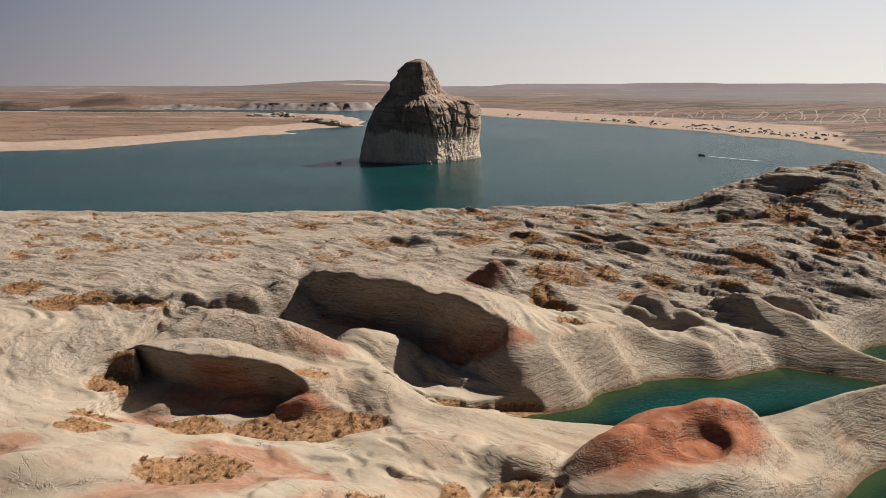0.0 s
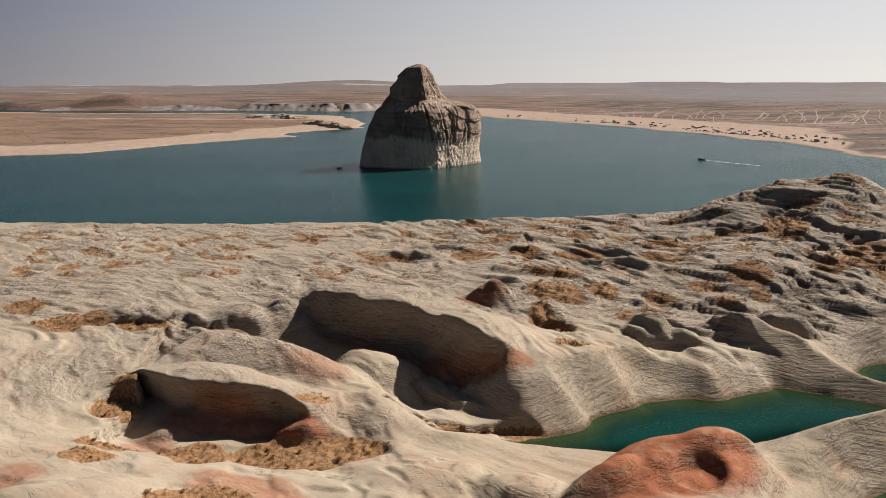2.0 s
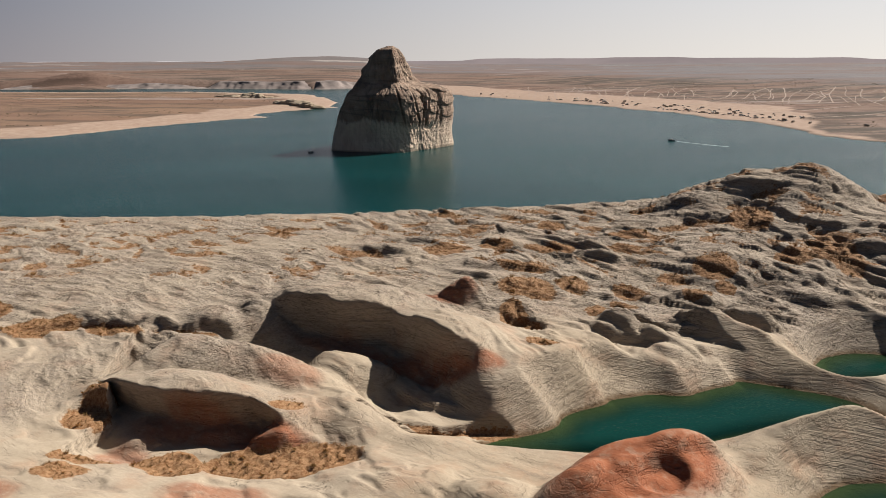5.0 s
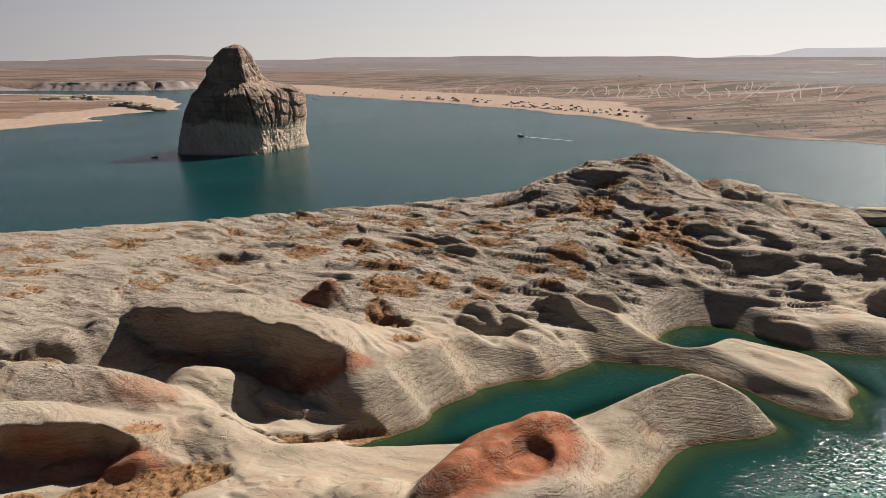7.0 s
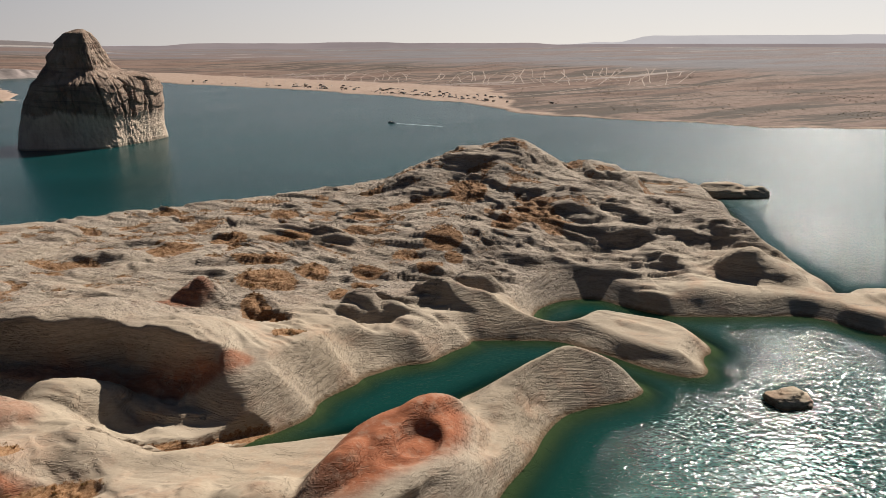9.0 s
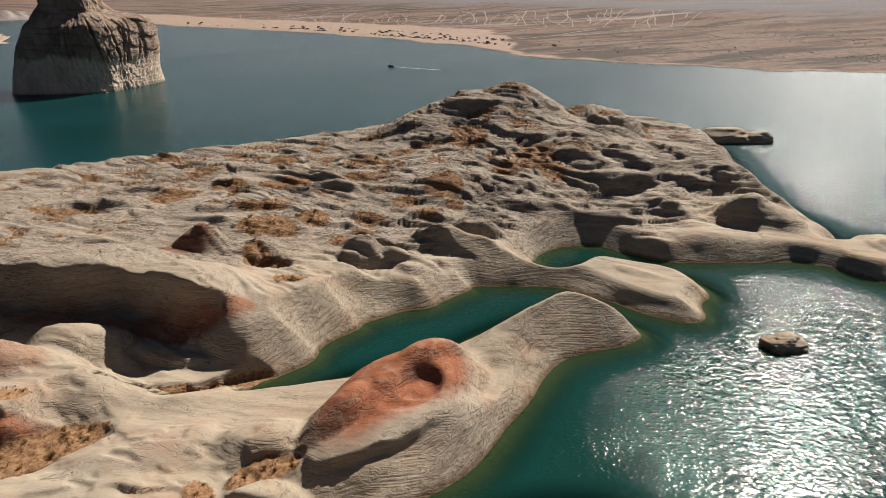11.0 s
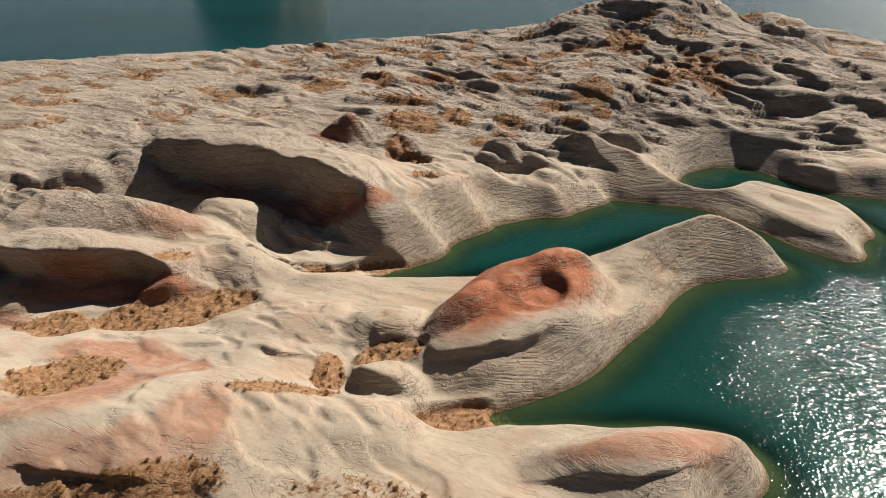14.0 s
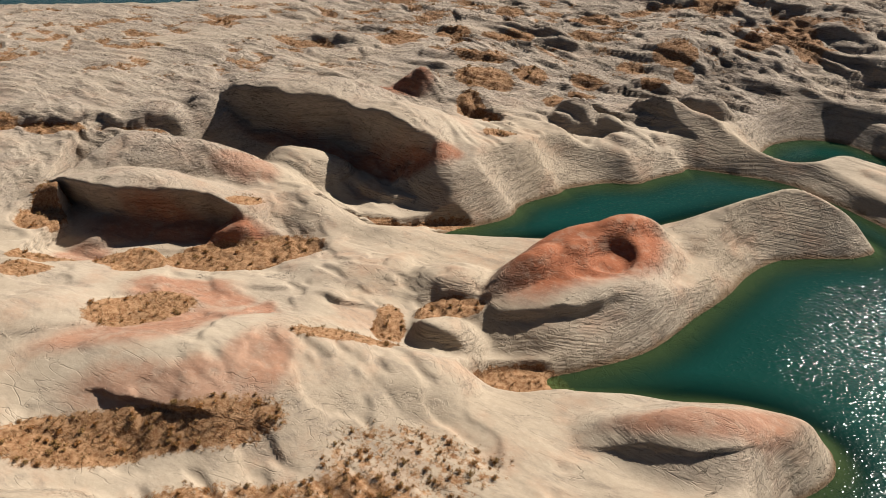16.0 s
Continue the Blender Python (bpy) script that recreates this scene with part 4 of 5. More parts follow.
# grey base and added glow imitate distance haze, stronger on the farther line
NEAR_HAZE = haze_glow_rock("hazy_mesa", (0.13, 0.105, 0.105), (0.085, 0.078, 0.082))
FAR_HAZE = haze_glow_rock("haze_glow_mesa", (0.12, 0.11, 0.12), (0.27, 0.262, 0.265))
mesa_line("backdrop", 4300, -45, 75, 20, lambda a: 40 + 14 * bank(a, 3, 34, 2.5) + 5 * bank(a, 14, 22, 2) + 7 * bank(a, 30, 75, 8) + 2.5 * noise.noise(Vector((a / 3, 1, 0))), NEAR_HAZE, "low mesas along the horizon under a painted haze glow")
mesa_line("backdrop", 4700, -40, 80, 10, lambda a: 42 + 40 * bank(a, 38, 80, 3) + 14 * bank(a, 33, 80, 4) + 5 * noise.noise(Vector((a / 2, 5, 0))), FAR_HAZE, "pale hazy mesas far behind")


# ---- the butte ----
def butte(cx, cy):
    nz, na = 190, 330
    z = 62.2 * np.linspace(0, 1, nz) - 1.5
    level = [-1.5, 0, 9.5, 19, 28.5, 33, 36, 38, 39.5, 44, 54, 58.6, 60.7]
    west = np.interp(z, level, [37.2, 36.7, 34.8, 31.6, 27, 25, 23.4, 22.4, 21.6, 18.7, 13, 9.0, 3.0])
    east = np.interp(z, level, [41.2, 41, 41.3, 41.5, 41, 39.5, 36.5, 29, 15.5, 11.3, 6, 2.8, 0.3])
    south = np.interp(z, level, [29.5, 29, 26.5, 26, 25.5, 23.5, 19.5, 16.5, 14, 12.5, 9, 6, 0.3])
    A, Zg = np.meshgrid(np.linspace(0, 2 * np.pi, na, endpoint=False), z)
    c, s = np.cos(A), np.sin(A)
    # a five-sided foot with rounded corners: distance and bearing of each side
    corners = [(-38, -16), (5, -29), (40, 12), (24, 36), (-14, 36), (-40, 8)]
    inverse = np.zeros(A.shape)
    for (ax, ay), (bx, by) in zip(corners, corners[1:] + corners[:1]):
        nx, ny = by - ay, ax - bx
        k = math.hypot(nx, ny)
        off = (ax * nx + ay * ny) / k
        inverse += np.clip((c * nx + s * ny) / k / off, 0, None) ** 9
    foot = inverse ** (-1 / 9)
    wc, ws = np.abs(c) ** 1.1, np.abs(s) ** 1.1
    share = (np.where(c > 0, east[:, None] / 41, west[:, None] / 36.7) * wc + (south[:, None] / 29) * ws) / (wc + ws)
    rad = foot * share
    block = step(Zg, 12, 20) * (1 - step(Zg, 33, 37))
    cone = step(Zg, 35, 40)
    rough = 1.5 * fbm(c * 1.7 + Zg / 42, s * 1.7 - Zg / 55, 207, 2)
    # a few long slanting creases between rounded slabs
    for f, lean, deep, seed in ((2.1, 60, 3.6, 231), (3.4, -50, 2.0, 237)):
        crease = np.abs(value_noise(c * f + Zg / lean, s * f + Zg / (1.6 * lean), seed))
        rough = rough + block * (0.5 - deep * np.exp(-((crease / 0.055) ** 2)) * step(value_noise(c * 2 + Zg / 30, s * 2, seed + 3), -0.3, 0.3))
    # slab shelves on the shoulders
    shelf = (Zg + 7 * value_noise(c * 1.6, s * 1.6, 241)) / 7.5
    f = shelf - np.floor(shelf)
    rough = rough + 1.1 * (0.5 - step(f, 0.05, 0.95)) * step(Zg, 14, 24) * (0.4 + 0.6 * step(value_noise(c * 2.4, s * 2.4 + Zg / 30, 243), -0.2, 0.3))
    # broken blocks and beds on the upper cone
    blocks = np.abs(value_noise(c * 3.0 + Zg / 12, s * 3.0 - Zg / 9, 251))
    rough = rough + cone * (0.9 * (blocks - 0.3) + 0.35 * np.sin(Zg / 1.4 + 2.5 * value_noise(c * 2, s * 2, 215)))
    rough = rough + 0.45 * fbm(c * 14 + Zg / 5, s * 14 - Zg / 4, 211, 3)
    rad = np.maximum(rad + rough * np.clip(rad / 15, 0, 1) * (1 - 0.6 * step(Zg, 50, 58)), 0.2)
    co = np.stack([cx + rad * c, cy + rad * s, Zg], -1).reshape(-1, 3)
    i = (np.arange(nz - 1)[:, None] * na + np.arange(na)[None, :]).ravel()
    k = (np.arange(nz - 1)[:, None] * na + (np.arange(na)[None, :] + 1) % na).ravel()
    faces = np.stack([i, k, k + na, i + na], 1).tolist() + [tuple((nz - 1) * na + j for j in range(na))]
    top = tagged(new("butte"), "tall dark sandstone butte rising alone from the lake", "rock butte")
    cut = int(np.searchsorted(z, 36.5))
    for name, lo, hi in (("base", 0, cut), ("summit", cut, nz - 1)):
        ring = co[lo * na:(hi + 1) * na]
        sides = [tuple(v - lo * na for v in q) for q in faces if lo * na <= min(q) and max(q) < (hi + 1) * na]
        me = bpy.data.meshes.new(name)
        me.from_pydata(ring.tolist(), [], sides)
        me.polygons.foreach_set("use_smooth", np.ones(len(me.polygons), bool))
        me.materials.append(BUTTE)
        new(name, me).parent = top


butte(-13, 432)


# ---- helpers for things ----
def part(name, bm, material, parent, label=""):
    """Links a bmesh as one mesh object under a thing or a part."""
    me = bpy.data.meshes.new(name)
    bm.to_mesh(me)
    bm.free()
    me.materials.append(material)
    ob = new(name, me)
    ob.parent = parent
    return tagged(ob, label)


def thing(name, label, category, group=""):
    return tagged(new(name), label, category, group)


def box(bm, x0, x1, y0, y1, z0, z1, bevel=0.0):
    r = bmesh.ops.create_cube(bm, size=1)
    for v in r["verts"]:
        v.co = Vector((x0 + (v.co.x + 0.5) * (x1 - x0), y0 + (v.co.y + 0.5) * (y1 - y0), z0 + (v.co.z + 0.5) * (z1 - z0)))
    if bevel:
        bmesh.ops.bevel(bm, geom=list({e for v in r["verts"] for e in v.link_edges}), offset=bevel, segments=2, affect="EDGES")


def plain(name, colour, rough=0.6, metal=0.0, vary=0.25, scale=3.0):
    """A paint or plastic with faint uneven dirt."""
    m, ns, ls, p = material(name)
    dark = tuple(c * (1 - vary) for c in colour)
    ls.new(mixed(m, ramp(m, noise_tex(m, scale, 4), 0.35, 0.7), colour, dark), p.inputs["Base Color"])
    p.inputs["Roughness"].default_value, p.inputs["Metallic"].default_value = rough, metal
    return m


def varied(name, colours, rough=0.85, through_light=0.0):
    """Leaf or grass colours that differ from piece to piece."""
    m, ns, ls, p = material(name)
    geo, info = ns.new("ShaderNodeNewGeometry"), ns.new("ShaderNodeObjectInfo")
    mix = maths(m, "FRACT", maths(m, "ADD", maths(m, "MULTIPLY", geo.outputs["Random Per Island"], 0.55), info.outputs["Random"]))
    cr = ns.new("ShaderNodeValToRGB")
    while len(cr.color_ramp.elements) < len(colours):
        cr.color_ramp.elements.new(0.5)
    for i, c in enumerate(colours):
        cr.color_ramp.elements[i].position = i / (len(colours) - 1)
        cr.color_ramp.elements[i].color = (*c, 1)
    ls.new(mix, cr.inputs[0])
    ls.new(cr.outputs[0], p.inputs["Base Color"])
    p.inputs["Roughness"].default_value = rough
    p.inputs["Specular IOR Level"].default_value = 0.15
    return m


WHITE_PAINT = plain("white_paint", (0.62, 0.60, 0.56), 0.4, scale=0.6)
DARK_GLASS = plain("dark_glass", (0.03, 0.035, 0.04), 0.1)
RUBBER = plain("rubber", (0.03, 0.03, 0.03), 0.8)
DARK_PAINT = plain("dark_paint", (0.06, 0.065, 0.08), 0.35, scale=0.6)
TAN_PAINT = plain("tan_paint", (0.28, 0.23, 0.18), 0.45, scale=0.6)
WOOD = varied("dry_wood", [(0.16, 0.11, 0.075), (0.24, 0.18, 0.13)])
LEAVES = varied("shrub_leaves", [(0.17, 0.11, 0.04), (0.22, 0.11, 0.035), (0.32, 0.125, 0.038), (0.27, 0.16, 0.06), (0.16, 0.115, 0.05)])
STRAW = varied("straw", [(0.28, 0.155, 0.062), (0.20, 0.095, 0.036), (0.34, 0.22, 0.105), (0.145, 0.072, 0.030)])
SCRUB = varied("scrub", [(0.12, 0.11, 0.075), (0.16, 0.13, 0.09), (0.20, 0.15, 0.11)])
FOAM = plain("foam", (0.42, 0.47, 0.48), 0.6)
TRACK = plain("track_sand", (0.29, 0.215, 0.172), 0.95, vary=0.15, scale=0.05)


# ---- rocks that stand in the water ----
def boulder(name, cx, cy, z, rx, ry, rz, turn, seed, label, mat=None, category="rock"):
    bm = bmesh.new()
    bmesh.ops.create_icosphere(bm, subdivisions=5, radius=1)
    c, s = math.cos(radians(turn)), math.sin(radians(turn))
    for v in bm.verts:
        p = v.co.copy()
        k = 1 + 0.20 * noise.noise(p * 1.3 + Vector((seed, 0, 0))) + 0.09 * noise.noise(p * 3.5 + Vector((0, seed, 0))) + 0.035 * noise.noise(p * 9)
        k += 0.018 * math.sin(p.z * 15 + 2 * noise.noise(p * 2)) + 0.03 * noise.noise(Vector((p.x * 2, p.y * 2, p.z * 22 + seed)))
        q = Vector((math.copysign(abs(p.x) ** 0.85, p.x) * rx, math.copysign(abs(p.y) ** 0.85, p.y) * ry, p.z * rz)) * k
        v.co = Vector((cx + q.x * c - q.y * s, cy + q.x * s + q.y * c, z + q.z))
    for f in bm.faces:
        f.smooth = True
    me = bpy.data.meshes.new(name)
    bm.to_mesh(me)
    bm.free()
    me.materials.append(mat or SANDSTONE)
    return tagged(new(name, me), label, category)


boulder("boulder", 88.7, 64.6, 0.0, 3.5, 2.5, 2.0, -20, 3.1, "rounded sandstone boulder alone in the glittering water", category="boulder")
boulder("rock_islet", 194, 182, 0.0, 13, 6.5, 4.4, -25, 7.4, "layered sandstone islet beyond the point", category="islet")
boulder("rock_islet", 204, 175, 0.0, 6, 4.0, 3.6, -25, 5.2, "small dark rock at the end of the islet", category="islet")


# ---- boats ----
def motorboat(x, y, turn, scale, label):
    top = thing("motorboat", label, "boat")
    hull = bmesh.new()
    stations = [(-3.0, 1.05, 0.75), (-1.0, 1.15, 0.8), (1.0, 1.0, 0.9), (2.3, 0.6, 1.05), (3.1, 0.05, 1.15)]
    rings = []
    for sx, half, deck in stations:
        rings.append([hull.verts.new(co) for co in ((sx, -half, deck), (sx, -half * 0.75, -0.1), (sx, 0, -0.35), (sx, half * 0.75, -0.1), (sx, half, deck))])
    for a, b in zip(rings, rings[1:]):
        for i in range(4):
            hull.faces.new((a[i], b[i], b[i + 1], a[i + 1]))
        hull.faces.new((a[4], b[4], b[0], a[0]))
    hull.faces.new(rings[0])
    hull.faces.new(rings[-1][::-1])
    bmesh.ops.recalc_face_normals(hull, faces=hull.faces)
    part("hull", hull, DARK_PAINT, top, "dark hull")
    cabin = bmesh.new()
    box(cabin, -0.8, 0.9, -0.7, 0.7, 0.7, 1.5, 0.15)
    part("cabin", cabin, WHITE_PAINT, top)
    screen = bmesh.new()
    box(screen, 0.85, 1.0, -0.62, 0.62, 1.0, 1.7, 0.03)
    part("windscreen", screen, DARK_GLASS, top, "dark glass windscreen")
    engine = bmesh.new()
    box(engine, -3.5, -3.0, -0.25, 0.25, 0.1, 1.2, 0.08)
    part("outboard_motor", engine, RUBBER, top)
    top.matrix_world = pose(x, y, 0.1, 0, 0, turn) @ Matrix.Scale(scale, 4)
    return top


motorboat(170, 455, 122, 0.8, "small dark motorboat under way with a white wake")
motorboat(-62, 411, 10, 0.5, "small dark boat in the shadow of the butte")
wake = bmesh.new()
prev = None
for i in range(26):
    t = i / 25
    px, py = 172.5 + 21 * t, 451.5 - 35 * t + 5 * t * t
    half = (0.5 + 1.5 * t) * (1 - 0.7 * t) + 0.12 * math.sin(i * 2.3)
    row = [wake.verts.new((px + k * half * 0.85, py + k * half * 0.5, 0.06 + 0.02 * math.sin(i * 3 + k))) for k in (-1, 0, 1)]
    if prev:
        for k in range(2):
            wake.faces.new((prev[k], row[k], row[k + 1], prev[k + 1]))
    prev = row
me = bpy.data.meshes.new("wake")
wake.to_mesh(me)
wake.free()
me.materials.append(FOAM)
tagged(new("wake", me), "thin trail of white foam behind the boat", "foam", kind="stuff")


# ---- camp on the far beach ----
def camper(paint):
    top = thing("camper_van", "pale camper van parked on the far beach", "camper", "vehicles on the beach")
    bm = bmesh.new()
    box(bm, -4.2, 2.6, -1.25, 1.25, 0.6, 3.3, 0.2)
    part("body", bm, paint, top)
    bm = bmesh.new()
    box(bm, 2.6, 4.1, -1.15, 1.15, 0.6, 2.1, 0.25)
    part("cab", bm, paint, top)
    for y in (-1.28, 1.22):
        bm = bmesh.new()
        box(bm, -3.2, 1.8, y, y + 0.06, 1.8, 2.5)
        part("window", bm, DARK_GLASS, top, "dark side window")
    for x in (-2.6, 2.7):
        for y in (-1.15, 0.85):
            bm = bmesh.new()
            bmesh.ops.create_cone(bm, cap_ends=True, segments=14, radius1=0.48, radius2=0.48, depth=0.3, matrix=pose(x, y + 0.15, 0.48, 90))
            part("wheel", bm, RUBBER, top)
    return top


def pickup(paint):
    top = thing("pickup_truck", "dark pickup truck parked on the far beach", "truck", "vehicles on the beach")
    bm = bmesh.new()
    box(bm, -2.8, 2.8, -0.95, 0.95, 0.5, 1.15, 0.12)
    part("body", bm, paint, top)
    bm = bmesh.new()
    box(bm, -0.6, 1.3, -0.85, 0.85, 1.1, 1.85, 0.2)
    part("cab", bm, DARK_GLASS, top)
    for x in (-1.8, 1.8):
        for y in (-0.95, 0.70):
            bm = bmesh.new()
            bmesh.ops.create_cone(bm, cap_ends=True, segments=14, radius1=0.42, radius2=0.42, depth=0.26, matrix=pose(x, y + 0.13, 0.42, 90))
            part("wheel", bm, RUBBER, top)
    return top


def far_z(x, y):
    """Height of the far sheet, as its coarse quads have it."""
    i, j = np.searchsorted(fx, x) - 1, np.searchsorted(fy, y) - 1
    a, b = (x - fx[i]) / (fx[i + 1] - fx[i]), (y - fy[j]) / (fy[j + 1] - fy[j])
    return float((fz[j, i] * (1 - a) + fz[j, i + 1] * a) * (1 - b) + (fz[j + 1, i] * (1 - a) + fz[j + 1, i + 1] * a) * b)


models = [camper(WHITE_PAINT), camper(TAN_PAINT), pickup(DARK_PAINT), pickup(WHITE_PAINT)]
rng = random.Random(5)
coast = FAR_SHORE[7:14]
placed = 0
for k in range(150):
    i = rng.choice([0, 1, 1, 2, 2, 2, 3, 3, 4, 4, 5])
    (ax, ay), (bx, by) = coast[i], coast[i + 1]
    t = rng.random()
    back = rng.choice([22, 26, 34, 48, 60]) + rng.random() * 10
    n = math.hypot(bx - ax, by - ay)
    x, y = ax + (bx - ax) * t + back * (by - ay) / n, ay + (by - ay) * t - back * (bx - ax) / n
    if i == 0 and rng.random() < 0.6:
        continue
    m = pose(x, y, far_z(x, y), 0, 0, rng.uniform(0, 360))
    model = rng.choice([0, 1, 2, 2, 2, 3])
    if placed < 4:
        models[placed].matrix_world = m @ Matrix.Scale(0.72, 4)
    else:
        copy_thing(models[model], m @ Matrix.Scale(0.72, 4))
    placed += 1


# ---- rock bluffs along the far shore ----
PALE_BLUFF = plain("pale_bluff_rock", (0.27, 0.222, 0.205), 0.95, vary=0.45, scale=0.05)


def bluff(ax, ay, bx, by, tall, seed):
    n, rows = 120, 10
    length = math.hypot(bx - ax, by - ay)
    ox, oy = (by - ay) / length, -(bx - ax) / length
    verts, faces = [], []
    for i in range(n + 1):
        t = i / n
        wob = 14 * noise.noise(Vector((t * length / 60, seed, 0))) + 6 * noise.noise(Vector((t * length / 17, seed, 4)))
        h = tall * (0.85 + 0.3 * noise.noise(Vector((t * length / 80, seed, 9)))) * min(1, 8 * t, 8 * (1 - t)) + 0.5
        for j in range(rows + 1):
            q = j / rows
            out = wob + (1 - q) ** 1.3 * 26 + 2.0 * noise.noise(Vector((t * length / 9, q * 5, seed))) - (70 * (q - 0.9) * 10 if q > 0.9 else 0)
            verts.append((ax + (bx - ax) * t + ox * out, ay + (by - ay) * t + oy * out, -1 + (h + 1) * min(1, q / 0.9)))
    for i in range(n):
        for j in range(rows):
            k = i * (rows + 1) + j
            faces.append((k, k + rows + 1, k + rows + 2, k + 1))
    me = bpy.data.meshes.new("bluff")
    me.from_pydata(verts, [], faces)
    me.polygons.foreach_set("use_smooth", np.ones(len(faces), bool))
    me.materials.append(PALE_BLUFF)
    tagged(new("bluff", me), "shaded rock bluff along the far lake shore", "bluff", kind="structure")


bluff(-790, 1385, -395, 1376, 9, 1.0)
bluff(-400, 1376, -185, 1315, 15, 2.0)
bluff(-190, 1312, -95, 1370, 13, 3.0)


# ---- tracks on the far slopes ----
def track(points, half, label):
    bm = bmesh.new()
    prev = None
    for k in range(len(points) - 1):
        (ax, ay), (bx, by) = points[k], points[k + 1]
        n = max(2, int(math.hypot(bx - ax, by - ay) / 12))
        for i in range(n + (k == len(points) - 2)):
            t = i / n
            x, y = ax + (bx - ax) * t, ay + (by - ay) * t
            x += 1.8 * noise.noise(Vector((x / 45, y / 45, 3)))
            w = half * (1 + 0.4 * noise.noise(Vector((x / 9, y / 9, 7))))
            d = math.hypot(bx - ax, by - ay)
            ox, oy = -(by - ay) / d * w, (bx - ax) / d * w
            row = [bm.verts.new((x + q * ox, y + q * oy, far_z(x + q * ox, y + q * oy) + 0.16)) for q in (-1, 1)]
            if prev:
                bm.faces.new((prev[0], row[0], row[1], prev[1]))
            prev = row
    me = bpy.data.meshes.new("track")
    bm.to_mesh(me)
    bm.free()
    me.materials.append(TRACK)
    tagged(new("track", me), label, "track", kind="structure")


rng = random.Random(11)
for k in range(60):
    # washes and wheel tracks that climb the low scarp behind the beach
    a = radians(9 + 34 * (k + rng.random() * 0.9) / 60)
    near_r, far_r = 1000 - 3.2 * math.degrees(a) + rng.uniform(-40, 60), 1230 - 4.0 * math.degrees(a) + rng.uniform(-40, 80)
    a2 = a + radians(rng.uniform(-2.2, 2.2))
    mid = (near_r + far_r) / 2
    am = (a + a2) / 2 + radians(rng.uniform(-0.7, 0.7))
    track([(near_r * math.sin(a), near_r * math.cos(a)), (mid * math.sin(am), mid * math.cos(am)), (far_r * math.sin(a2), far_r * math.cos(a2))], rng.uniform(0.4, 0.8), "pale sandy track worn into the slope")
for k in range(6):
    a = radians(14 + 4 * k)
    r0 = 880 - 5 * math.degrees(a) + rng.uniform(-40, 40)
    a2 = a + radians(rng.uniform(5, 9))
    track([(r0 * math.sin(a), r0 * math.cos(a)), ((r0 + 40) * math.sin((a + a2) / 2), (r0 + 40) * math.cos((a + a2) / 2)), ((r0 + 130) * math.sin(a2), (r0 + 130) * math.cos(a2))], 1.2, "pale sandy road across the scrub flat")


# ---- scrub on the far shores ----
def clump_field(name, spots, mat, label, category):
    """Many low bushes in one mesh: spots are x, y, z, size."""
    verts, faces = [], []
    rng = random.Random(3)
    for x, y, z, size in spots:
        for _ in range(3):
            cx, cy, h = x + rng.uniform(-0.5, 0.5) * size, y + rng.uniform(-0.5, 0.5) * size, size * rng.uniform(0.4, 0.8)
            b = len(verts)
            n = 6
            a0 = rng.random()
            for i in range(n):
                a = 2 * math.pi * i / n + a0
                k = size * rng.uniform(0.35, 0.6)
                verts.append((cx + k * math.cos(a), cy + k * math.sin(a), z - 0.2))
            for i in range(n):
                a = 2 * math.pi * i / n + a0 + 0.4
                k = size * rng.uniform(0.25, 0.5)
                verts.append((cx + k * math.cos(a), cy + k * math.sin(a), z + h * rng.uniform(0.5, 0.8)))
            verts.append((cx, cy, z + h))
            for i in range(n):
                j = (i + 1) % n
                faces += [(b + i, b + j, b + n + j, b + n + i), (b + n + i, b + n + j, b + 2 * n)]
    me = bpy.data.meshes.new(name)
    me.from_pydata(verts, [], faces)
    me.materials.append(mat)
    return tagged(new(name, me), label, category, kind="stuff")


rng = random.Random(21)
spots = []
while len(spots) < 7000:
    x, y = rng.uniform(-700, 700), rng.uniform(300, 1250)
    if not -0.75 < math.atan2(x, y) < 1.0:
        continue
    i, j = np.searchsorted(fx, x) - 1, np.searchsorted(fy, y) - 1
    if fz[j, i] < 1.2 or fsand[j, i] > 0.5 or value_noise(np.array(x / 70), np.array(y / 40), 301) < rng.uniform(-0.1, 0.7):
        continue
    spots.append((x, y, far_z(x, y), 0.3 + 0.7 * rng.random() ** 2))
clump_field("scrub", spots, SCRUB, "low grey-brown scrub scattered over the desert flats", "scrub")

# pale rock at the tip of the low peninsula
rng = random.Random(8)
for x0, y0, x1, y1, count, large in ((-96, 786, -150, 850, 12, 1.0), (-172, 955, -260, 985, 10, 1.0)):
    for k in range(count):
        t = (k + rng.uniform(-0.3, 0.3)) / (count - 1)
        x, y = x0 + (x1 - x0) * t + rng.uniform(-3, 3) - 16, y0 + (y1 - y0) * t + rng.uniform(-6, 6) + 5
        size = large * (0.55 + 0.9 * math.sin(math.pi * min(1, max(0, t * 0.85 + 0.1))))
        boulder("rock_outcrop", x, y, 1.0, size * rng.uniform(7, 12), size * rng.uniform(5, 9), size * rng.uniform(2.6, 5.5), rng.uniform(-50, 20), k * 1.7, "weathered pale rock outcrop on the low peninsula", category="rock")


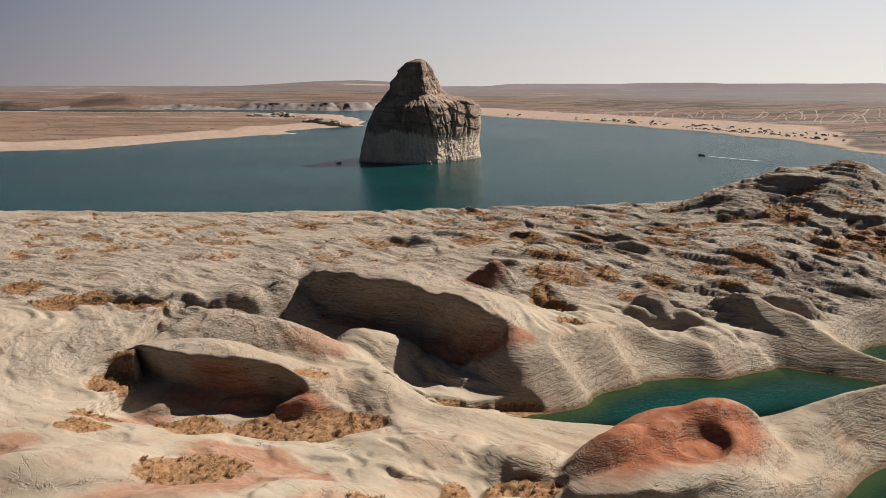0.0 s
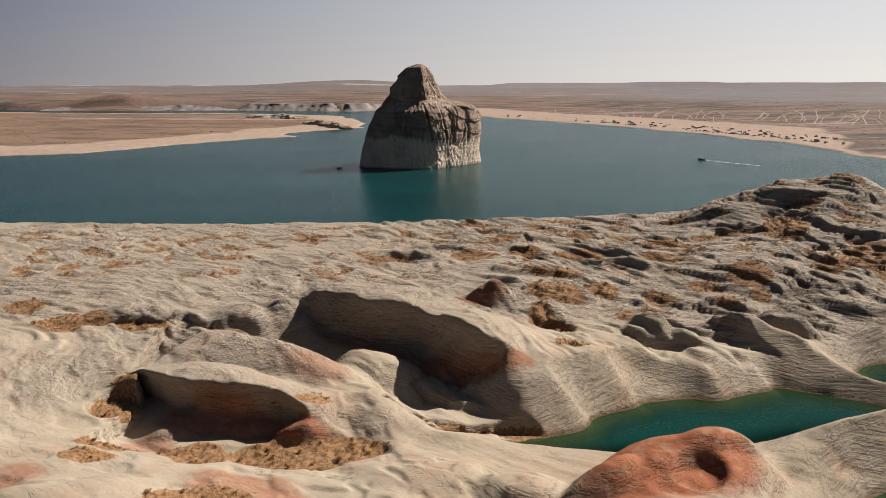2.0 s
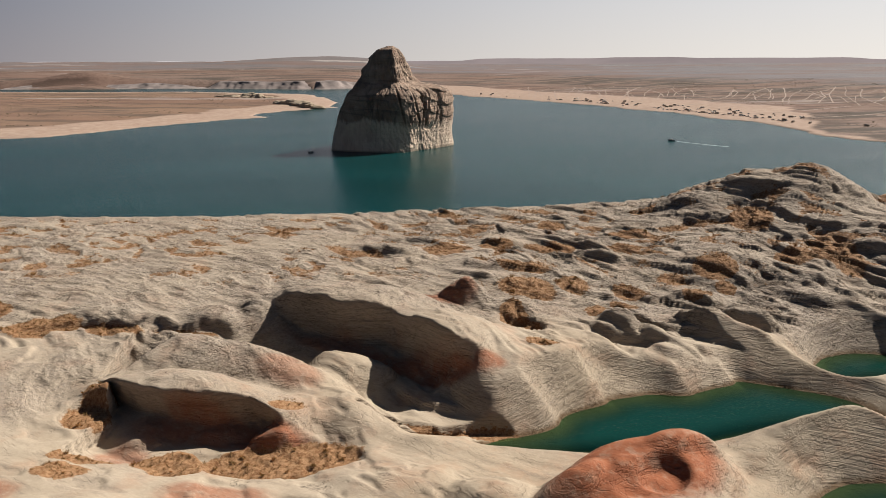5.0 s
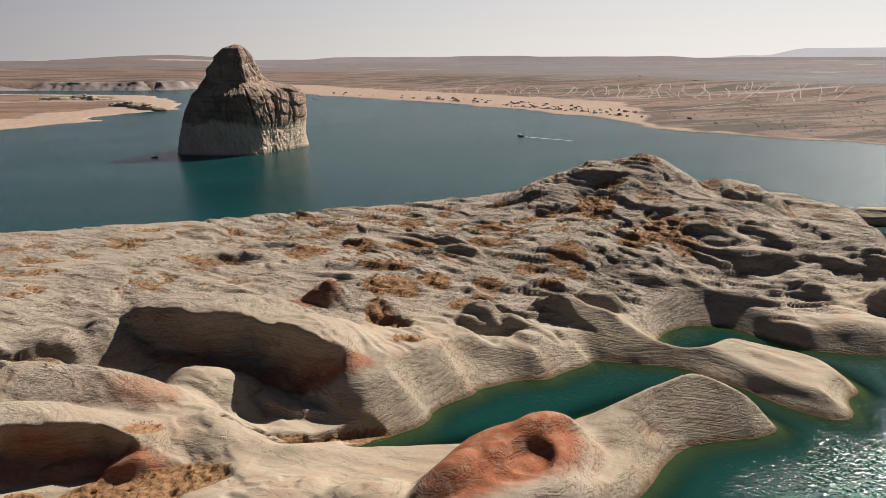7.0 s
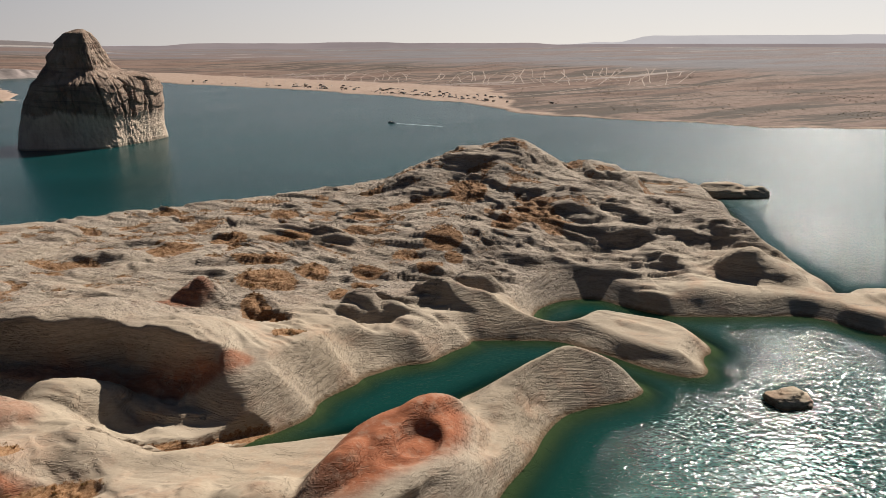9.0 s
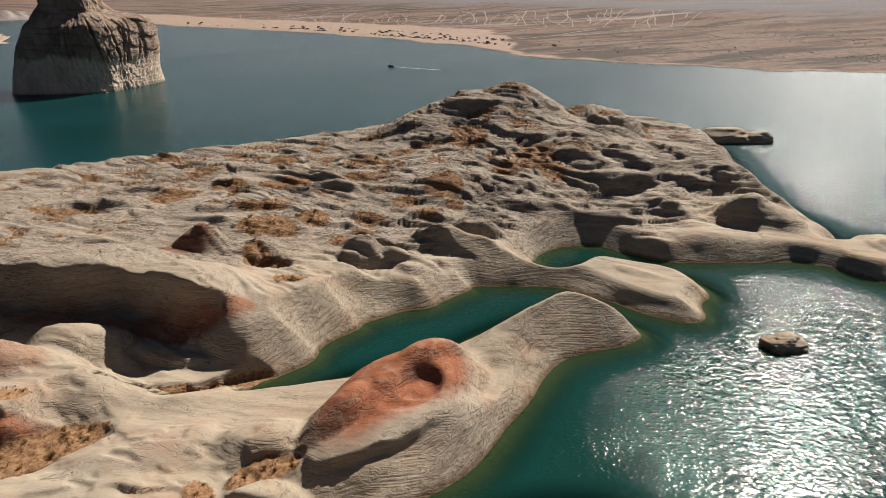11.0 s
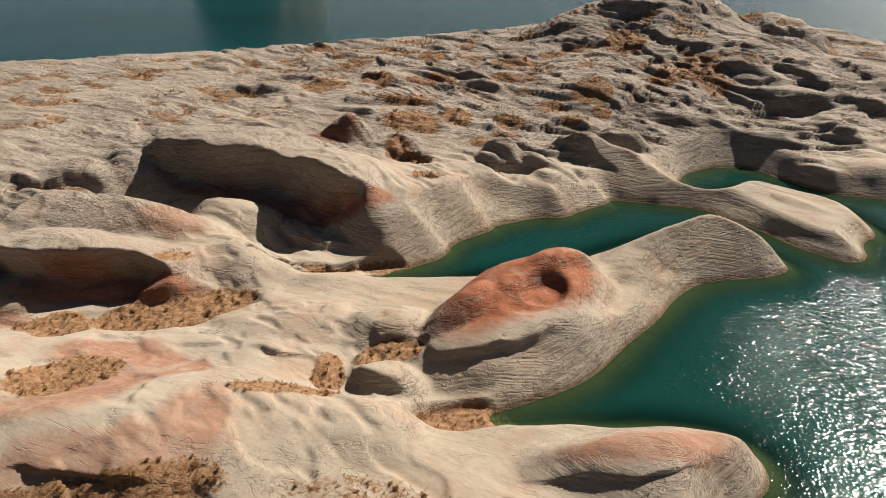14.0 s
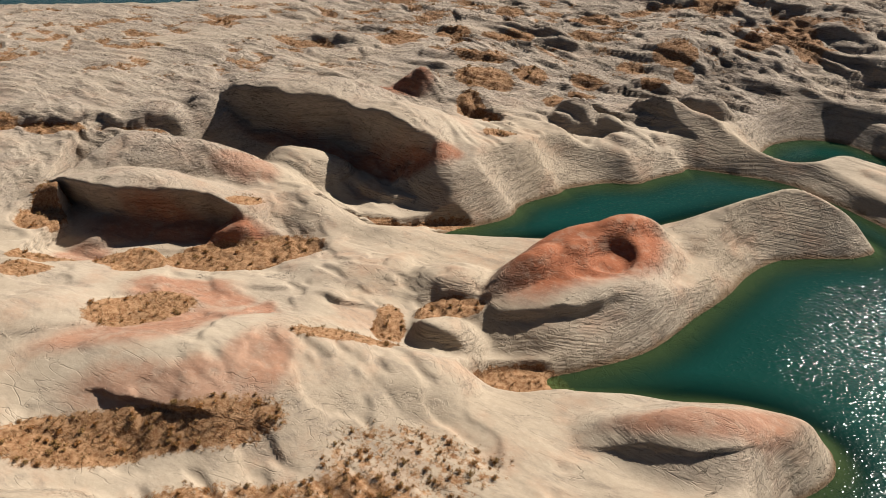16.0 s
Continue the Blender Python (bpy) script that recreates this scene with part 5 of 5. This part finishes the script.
# ---- shrubs and dry grass on the headland ----
def shrub(seed, size):
    """A low desert shrub: bare stems under a ragged crown of small leaves."""
    rng = random.Random(seed)
    top = thing("desert_shrub", "low dry desert shrub with rust-brown leaves", "shrub", "shrubs on the headland")
    stems = bmesh.new()
    tips = []
    for _ in range(11):
        a, lean, length = rng.uniform(0, 6.283), rng.uniform(0.15, 1.0), size * rng.uniform(0.5, 0.95)
        end = Vector((math.cos(a) * lean, math.sin(a) * lean, 1)).normalized() * length
        side = Vector((-end.y, end.x, 0)).normalized() * 0.02 * size if end.xy.length > 1e-4 else Vector((0.02, 0, 0))
        up = end.cross(side).normalized() * 0.02 * size
        base = [stems.verts.new(p) for p in (side, up, -side, -up)]
        tip = stems.verts.new(end)
        for i in range(4):
            stems.faces.new((base[i], base[(i + 1) % 4], tip))
        tips += [end * rng.uniform(0.55, 1.05) for _ in range(4)]
    part("stems", stems, WOOD, top)
    crown = bmesh.new()
    for tip in tips:
        for _ in range(7):
            c = tip + Vector((rng.gauss(0, 0.13), rng.gauss(0, 0.13), rng.gauss(0, 0.10))) * size
            c.z = max(c.z, 0.05)
            d1 = Vector((rng.gauss(0, 1), rng.gauss(0, 1), rng.gauss(0, 1))).normalized() * size * rng.uniform(0.05, 0.10)
            d2 = d1.cross(Vector((rng.gauss(0, 1), rng.gauss(0, 1), 1))).normalized() * size * 0.05
            crown.faces.new([crown.verts.new(c + q) for q in (-d1, d2, d1, -d2)])
    part("crown", crown, LEAVES, top)
    return top


def surface(points):
    """Height, soil and slope of the headland at a list of x, y."""
    xy = np.array(points, float)
    z, soil = headland(xy[:, 0], xy[:, 1])[:2]
    zx = headland(xy[:, 0] + 0.5, xy[:, 1])[0]
    zy = headland(xy[:, 0], xy[:, 1] + 0.5)[0]
    return z, soil, np.hypot(zx - z, zy - z) * 2


rng = random.Random(31)
near_spots = [(rng.uniform(-34, 12), rng.uniform(36, 48)) for _ in range(900)]
mid_spots = [(rng.uniform(-55, 45), rng.uniform(50, 118)) for _ in range(2600)]
far_spots = [(rng.uniform(-110, 125), rng.uniform(112, 205)) for _ in range(5000)]
shrubs = [shrub(k, 0.8) for k in range(5)]
count = 0
for spots, limit, small, large in ((near_spots, 150, 0.3, 0.75), (mid_spots, 85, 0.35, 0.8), (far_spots, 60, 0.6, 1.15)):
    z, soil, slope = surface(spots)
    taken = 0
    for (x, y), zz, so, sl in zip(spots, z, soil, slope):
        if so < 0.45 or sl > 0.6 or zz < 0.6 or taken >= limit:
            continue
        m = pose(x, y, zz - 0.04, 0, 0, rng.uniform(0, 360)) @ Matrix.Scale(rng.uniform(small, large), 4)
        if count < 5:
            shrubs[count].matrix_world = m
        else:
            ob = copy_thing(shrubs[rng.randrange(5)], m)
            ob.matrix_world = m
        count += 1
        taken += 1


def grass(spots, lo, hi, seed):
    rng = random.Random(seed)
    z, soil, slope = surface(spots)
    verts, faces = [], []
    for (x, y), zz, so, sl in zip(spots, z, soil, slope):
        if so < rng.uniform(0.3, 0.8) or sl > 0.8 or zz < 0.4:
            continue
        tall = rng.uniform(lo, hi)
        for _ in range(9):
            a, lean, wide = rng.uniform(0, 6.283), rng.uniform(0.2, 0.9), tall * 0.09
            ox, oy = rng.gauss(0, tall * 0.3), rng.gauss(0, tall * 0.3)
            b = len(verts)
            verts += [(x + ox - wide * math.sin(a), y + oy + wide * math.cos(a), zz - 0.03), (x + ox + wide * math.sin(a), y + oy - wide * math.cos(a), zz - 0.03), (x + ox + tall * lean * math.cos(a), y + oy + tall * lean * math.sin(a), zz + tall * (1.1 - 0.5 * lean))]
            faces.append((b, b + 1, b + 2))
    me = bpy.data.meshes.new("dry_grass")
    me.from_pydata(verts, [], faces)
    me.materials.append(STRAW)
    tagged(new("dry_grass", me), "dry straw-coloured grass tufts in the rock hollows", "grass", kind="stuff")


rng = random.Random(41)
grass([(rng.uniform(-50, 14), rng.uniform(34, 50)) for _ in range(9000)], 0.12, 0.30, 1)
grass([(rng.uniform(-70, 45), rng.uniform(50, 120)) for _ in range(22000)], 0.15, 0.38, 2)
grass([(rng.uniform(-130, 130), rng.uniform(112, 208)) for _ in range(24000)], 0.2, 0.55, 3)
